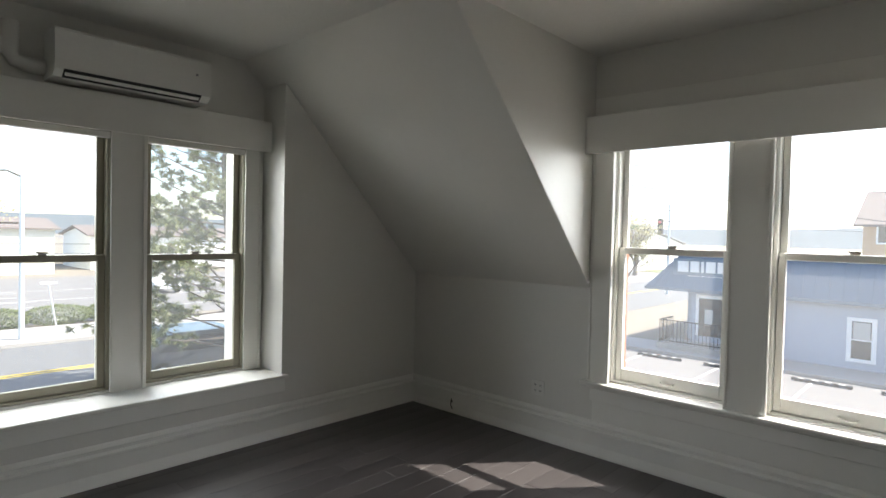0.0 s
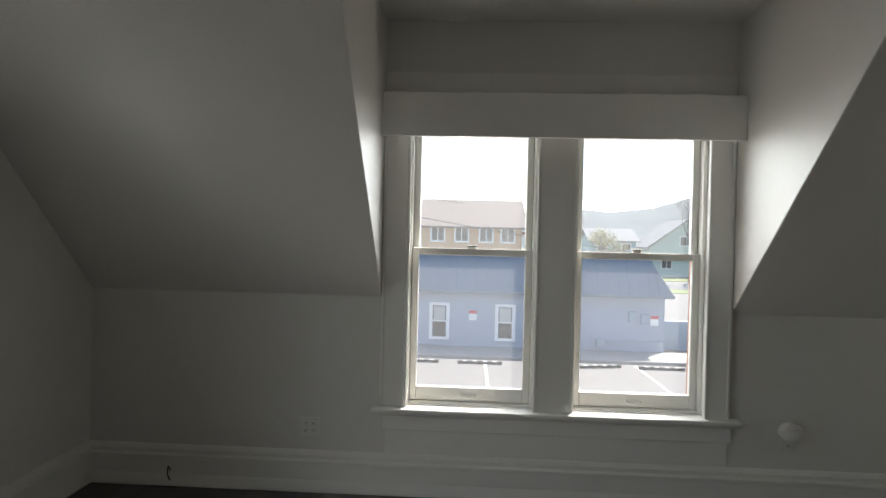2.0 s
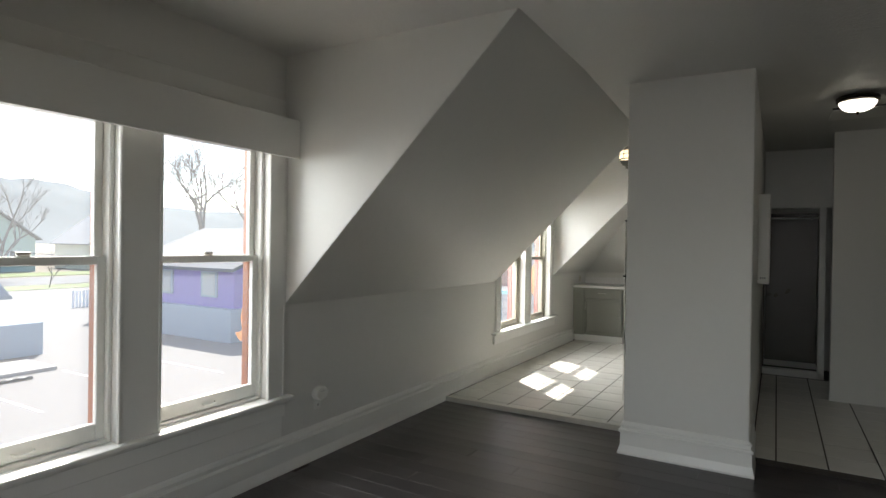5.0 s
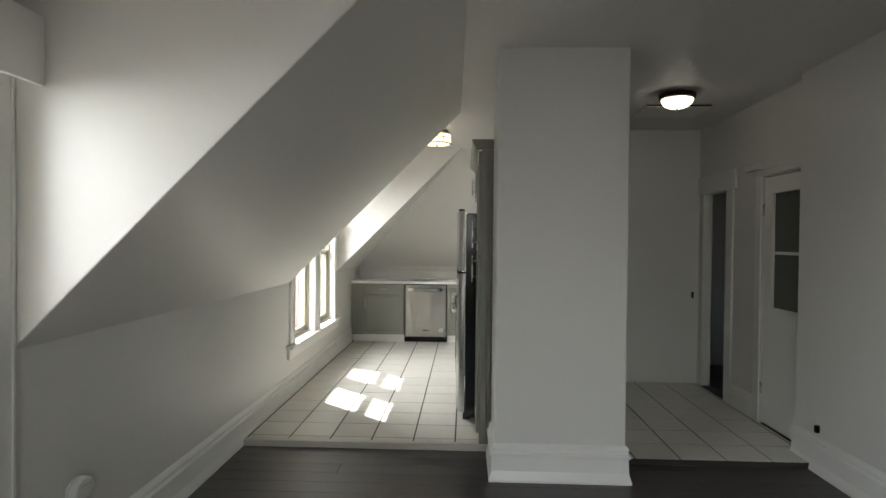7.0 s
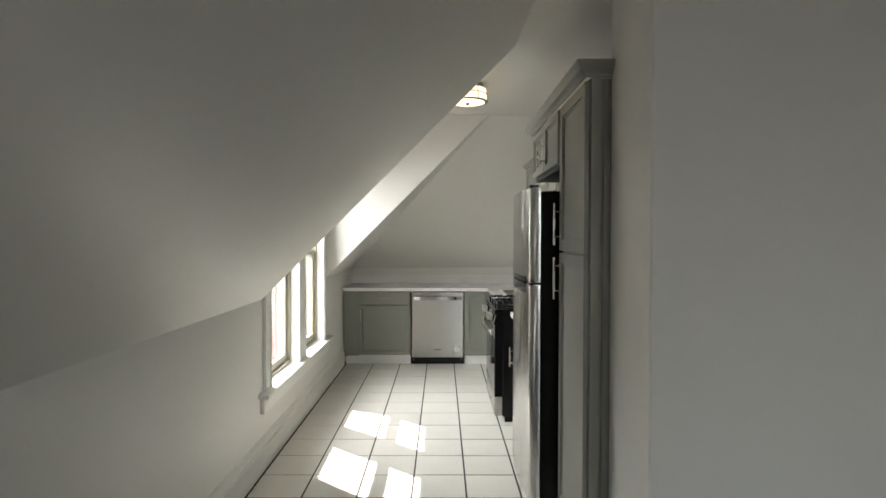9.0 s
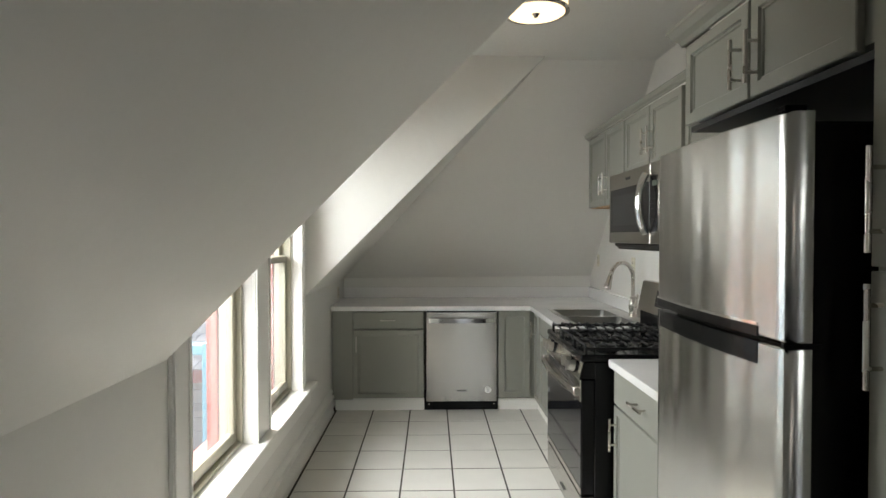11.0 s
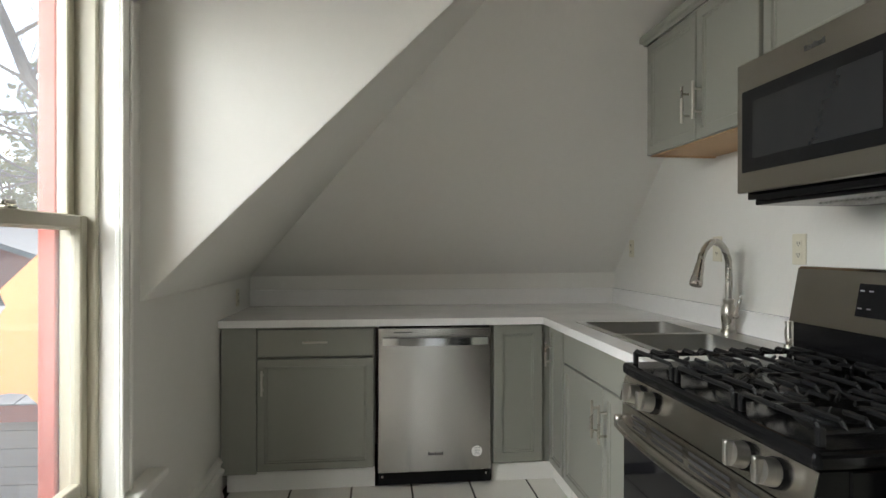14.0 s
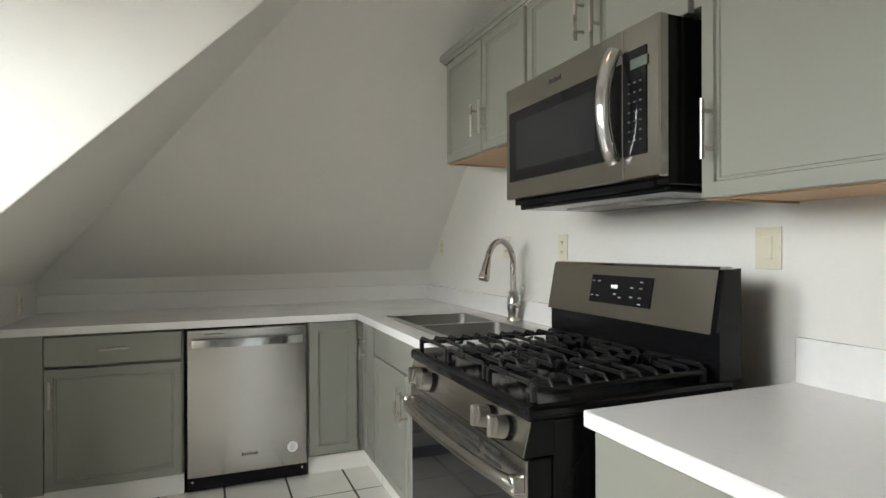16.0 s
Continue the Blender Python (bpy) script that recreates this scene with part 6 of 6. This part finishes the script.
tube(tb, [(8.0, -17.2, -1.4), (8.05, -17.2, 1.0), (8.3, -17.1, 2.6), (9.4, -16.9, 3.7), (10.3, -16.6, 4.9), (10.9, -16.4, 6.6), (11.6, -16.3, 8.5)], [0.30, 0.27, 0.22, 0.17, 0.14, 0.10, 0.06], 8)
for p, d, L in (((8.2, -17.1, 2.2), (-0.4, 0.1, 1), 2.4), ((9.4, -16.9, 3.7), (0.9, 0.1, 0.1), 1.9), ((9.4, -16.9, 3.7), (-0.1, 0.2, 1), 2.0), ((10.3, -16.6, 4.9), (1, 0.2, 0.5), 1.6), ((10.3, -16.6, 4.9), (-0.6, 0, 1), 1.7), ((10.9, -16.4, 6.6), (1, 0, 0.6), 1.4), ((8.6, -17.0, 2.9), (1, 0.2, -0.15), 2.1), ((9.0, -16.95, 3.3), (0.7, 0.3, -0.35), 2.4), ((9.9, -16.7, 4.3), (0.9, 0.1, -0.1), 2.0), ((10.6, -16.5, 5.8), (-0.8, 0.2, 0.4), 1.7), ((8.25, -17.1, 2.5), (0.8, 0.3, 0.2), 2.2)):
    limb(tb, Vector(p), Vector(d), L, 0.042, 5, rng_lean, ends, 0.7)
part("trunk", tb, BARK, u, "grey leaning trunk and limbs")
tree("budding_tree", (22.6, -37, GROUND), 13, 47, "budding tree behind the red house", BUD, 22, 0.11, depth=4, fuzz=0.5)


def shrub(loc, w, h, seed):
    rng = random.Random(seed)
    bm = bmesh.new()
    for k in range(2600):
        v = Vector((rng.gauss(0, 1), rng.gauss(0, 1), rng.gauss(0, 1))).normalized()
        p = Vector(loc) + Vector((v.x * w, v.y * w * 0.6, h * 0.5 + v.z * h * 0.5)) * 1.0 + Vector((rng.gauss(0, 0.03), rng.gauss(0, 0.03), rng.gauss(0, 0.03)))
        if p.z < loc[2]:
            continue
        leaves(bm, p, 1, 0.0, 0.055, rng)
    solo("clipped_shrub", bm, SHRUB, "rounded clipped green shrub beside the sidewalk", "shrub", "shrubs along the lot")
for k, (x, y, w, h) in enumerate(((4.75, 29.8, 0.95, 0.85), (6.9, 30.2, 1.3, 0.85), (9.0, 30.4, 1.0, 0.8), (2.3, 30.6, 0.7, 1.3))):
    shrub((x, y, GROUND), w, h, 60 + k)

u = thing("street_lamp", (4.75, 26.1, GROUND + 0.14), "pale steel street pole with a slim arm", "street lamp")
part("pole", cyl(bmesh.new(), (4.75, 26.1, GROUND + 0.14), (4.75, 26.1, 3.4), 0.10, 0.07, 12), POLE, u)
part("arm", tube(bmesh.new(), [(4.75, 26.1, 3.3), (4.3, 26.1, 3.5), (3.5, 26.1, 3.45)], [0.04, 0.035, 0.03], 6), BRONZE, u)
part("lamp_head", boxes((3.2, 26.0, 3.38, 3.7, 26.2, 3.5), bev=0.03), BRONZE, u)
part("banner_arm", boxes((3.9, 26.08, 1.55, 4.65, 26.12, 1.62)), BRONZE, u)
solo("sign_post", box(cyl(bmesh.new(), (6.6, 29.3, GROUND), (6.3, 29.3, GROUND + 2.0), 0.03, seg=8), 6.0, 29.25, GROUND + 1.9, 6.6, 29.3, GROUND + 2.0), POLE, "leaning white sign post by the shrubs", "sign post")
u = thing("traffic_signal", (46, 18.2, GROUND), "steel traffic signal mast with two signals", "traffic signal")
part("pole", cyl(bmesh.new(), (46, 18.2, GROUND), (46, 18.2, 4.4), 0.13, 0.09, 10), POLE, u)
part("arm", cyl(bmesh.new(), (46, 18.2, 2.6), (46, 24.6, 2.75), 0.07, 0.05, 8), POLE, u)
for y in (18.9, 23.8):
    h = part("signal_head", boxes((45.8, y - 0.2, 1.9, 46.1, y + 0.2, 3.2), bev=0.03), BLACK, u)
    for k, m in enumerate((SIGNRED, DARKSLOT, DARKSLOT)):
        part("lens", cyl(bmesh.new(), (45.79, y, 2.95 - 0.4 * k), (45.77, y, 2.95 - 0.4 * k), 0.13, seg=14), m, h)
part("street_sign", boxes((45.9, 20.6, 2.35, 45.94, 22.0, 2.65)), SIGNGREEN, u)
for k, (p, q, sag) in enumerate((((12, 30, 9.0), (40, 2, 4.2), 0.8), ((14, 34, 6.0), (50, 8, 3.2), 0.6), ((14, 33, 5.0), (50, 6, 2.4), 0.6), ((20, 12, 4.0), (30, -14, 0.6), 0.5), ((-20, 30, 1.2), (30, 31, 1.0), 0.4), ((-20, 30.2, 0.8), (30, 31.2, 0.5), 0.4))):
    p, q = Vector(p), Vector(q)
    solo("overhead_cable", tube(bmesh.new(), [p.lerp(q, t / 12) - Vector((0, 0, sag * 4 * (t / 12) * (1 - t / 12))) for t in range(13)], 0.018, 4), RUBBER, "thin black cable strung over the lot", "cable", "overhead cables")


def car(loc, rz, m, label, L=4.5, H=1.45, suv=False):
    u = thing("parked_car", (0, 0, 0), label, "car")
    W = 0.9
    prof = [(-L / 2, 0.35), (-L / 2 + 0.05, 0.75), (-L / 2 + 0.9, 0.88), (-L / 2 + 1.5, H), (L / 2 - (0.3 if suv else 1.1), H), (L / 2 - (0.05 if suv else 0.4), 0.92), (L / 2, 0.8), (L / 2, 0.35)]
    b = slab([(x, -W, z) for x, z in prof], (0, 2 * W, 0))
    bmesh.ops.bevel(b, geom=list(b.edges), offset=0.07, segments=2, affect="EDGES")
    part("body", b, m, u, smooth=35)
    for s in (-1, 1):
        part("side_glass", slab([(-L / 2 + 1.15, s * (W + 0.003), 0.92), (-L / 2 + 1.6, s * (W + 0.003), H - 0.12), (L / 2 - (0.45 if suv else 1.2), s * (W + 0.003), H - 0.12), (L / 2 - (0.3 if suv else 0.7), s * (W + 0.003), 0.92)], (0, s * 0.006, 0)), PANE, u)
        for x in (-L / 2 + 0.85, L / 2 - 0.85):
            w = part("wheel", cyl(bmesh.new(), (x, s * (W - 0.2), 0.33), (x, s * (W + 0.02), 0.33), 0.33, seg=20), RUBBER, u)
            part("rim", cyl(bmesh.new(), (x, s * (W + 0.02), 0.33), (x, s * (W + 0.03), 0.33), 0.2, seg=14), POLE, w)
    part("windscreen", slab([(-L / 2 + 0.96, -W + 0.1, 0.93), (-L / 2 + 1.47, -W + 0.16, H - 0.06), (-L / 2 + 1.47, W - 0.16, H - 0.06), (-L / 2 + 0.96, W - 0.1, 0.93)], (-0.012, 0, 0.008)), PANE, u)
    u.matrix_basis = pose(*loc, 0, 0, rz)
    return u


car((7.6, 17.4, GROUND + 0.016), 178, CARD, "dark car parked at the kerb under the pine")
car((15.5, 42, GROUND + 0.014), 90, CARW, "white car in the lot across the street", suv=True, H=1.7)
car((47, 8.4, GROUND + 0.018), 20, CARD, "dark pickup waiting beyond the shop", suv=True, H=1.75, L=5)
car((60, 20, GROUND), 60, CARW, "white jeep at the crossing", suv=True, H=1.8)
car((12.5, -10.5, GROUND), 80, CARS, "silver car parked behind the fence", suv=True, H=1.6)

# hills all round, as low rough ridges
def ridge(name, far, s0, s1, height, seed, axis, label):
    """A ridge whose crest stands at the distance far; height(s) along it."""
    bm = bmesh.new()
    n = 160
    cols = []
    for k in range(n + 1):
        s = s0 + (s1 - s0) * k / n
        h = height(s) + 0.10 * height(s) * noise.noise(Vector((s * 0.01, seed, 0))) + 0.05 * height(s) * noise.noise(Vector((s * 0.04, seed, 5)))
        col = []
        for f in (0.0, 0.25, 0.5, 0.75, 1.0):
            d = far * (0.55 + 0.45 * f)
            z = GROUND + (max(2.0, h) - GROUND) * f ** 1.4 * (1 + 0.12 * (1 - f) * noise.noise(Vector((s * 0.012, f * 3, seed))))
            col.append(bm.verts.new((d, s, z) if axis == "x" else (s, d, z)))
        d = far * 1.25
        col.append(bm.verts.new((d, s, GROUND) if axis == "x" else (s, d, GROUND)))
        cols.append(col)
    for c0, c1 in zip(cols, cols[1:]):
        for a in range(5):
            bm.faces.new((c0[a], c1[a], c1[a + 1], c0[a + 1]))
    solo(name, bm, HILL, label, "hills", "", "structure", smooth=60)
def east_height(s):
    return 20 + 45 / (1 + math.exp(min(50, s / 60))) + 34 * math.exp(-((s + 445) / 95) ** 2)
ridge("backdrop_hills_east", 1000, -1500, 1100, east_height, 3, "x", "hazy wooded hills on the eastern horizon")
ridge("backdrop_hills_north", 700, -900, 900, lambda s: 14, 5, "y", "hazy low hills on the northern horizon")
for k, (x, y, w, h) in enumerate(((-8, 62, 22, 4.2), (18, 66, 18, 3.6), (45, 60, 16, 4.5))):
    house("flat_shop", x, y, x + w, y + 10, GROUND, GROUND + h, GROUND + h + 0.8, "x", WHITE if k else CREAM, SHINGLE, "pale low commercial building across the street", [])
# ---- floor pieces ----
def piece_mesh(name, w, h, t, bev):
    bm = bmesh.new()
    box(bm, -w / 2, -h / 2, -t, w / 2, h / 2, 0)
    top = [e for e in bm.edges if all(abs(v.co.z) < 1e-6 for v in e.verts)]
    bmesh.ops.bevel(bm, geom=top, offset=bev, segments=1, affect="EDGES")
    me = bpy.data.meshes.new(name)
    bm.to_mesh(me)
    bm.free()
    return me


def lay(name, me, m, parent):
    ob = new(name, me)
    ob.parent, ob.matrix_basis = parent, m
    return ob


rng = random.Random(5)
TW = 0.321                     # tile pitch
TX, TY = 3.24, -6.07          # a joint crossing
cut = {}


def tile_floor(x0, x1, y0, y1):
    i0, i1 = math.floor((x0 - TX) / TW), math.ceil((x1 - TX) / TW)
    j0, j1 = math.floor((y0 - TY) / TW), math.ceil((y1 - TY) / TW)
    for i in range(i0, i1):
        for j in range(j0, j1):
            a0, a1 = max(x0, TX + i * TW), min(x1, TX + (i + 1) * TW)
            b0, b1 = max(y0, TY + j * TW), min(y1, TY + (j + 1) * TW)
            w, h = a1 - a0 - 0.0105, b1 - b0 - 0.0105
            if w < 0.02 or h < 0.02:
                continue
            key = (round(w, 3), round(h, 3))
            if key not in cut:
                cut[key] = piece_mesh("tile", key[0], key[1], 0.006, 0.001)
                cut[key].materials.append(TILE)
            lay("tile", cut[key], pose((a0 + a1) / 2, (b0 + b1) / 2, rng.uniform(-0.0005, 0.0005), rng.uniform(-0.1, 0.1), rng.uniform(-0.1, 0.1), 0), floor_kitchen)


tile_floor(1.21, 3.575, -6.42, -2.135)
tile_floor(-0.645, 0.83, -5.2, -1.90)
structure("floor_hall_edge", boxes((-0.66, -2.10, -0.3, 0.835, -1.895, -0.0022)), GROUT, "tile bed at the hall edge")
PW = 0.152
planks = {}
y = -2.085
row = 0
while y < 3.94:
    w = min(PW, 3.94 - y)
    x = -0.5 - rng.uniform(0.0, 1.1)
    while x < 3.58:
        L = 1.22
        a0, a1 = max(x, -2.6), min(x + L, 3.58)
        if a1 - a0 > 0.05 and not (y < -1.95 and a0 < PX0):
            key = (round(a1 - a0, 2), round(w, 3))
            if key not in planks:
                planks[key] = piece_mesh("plank", key[0] - 0.0012, key[1] - 0.0012, 0.010, 0.0008)
                planks[key].materials.append(PLANK)
            lay("plank", planks[key], pose((a0 + a1) / 2, y + w / 2, FL), floor_living)
        x += L
    y += PW
    row += 1
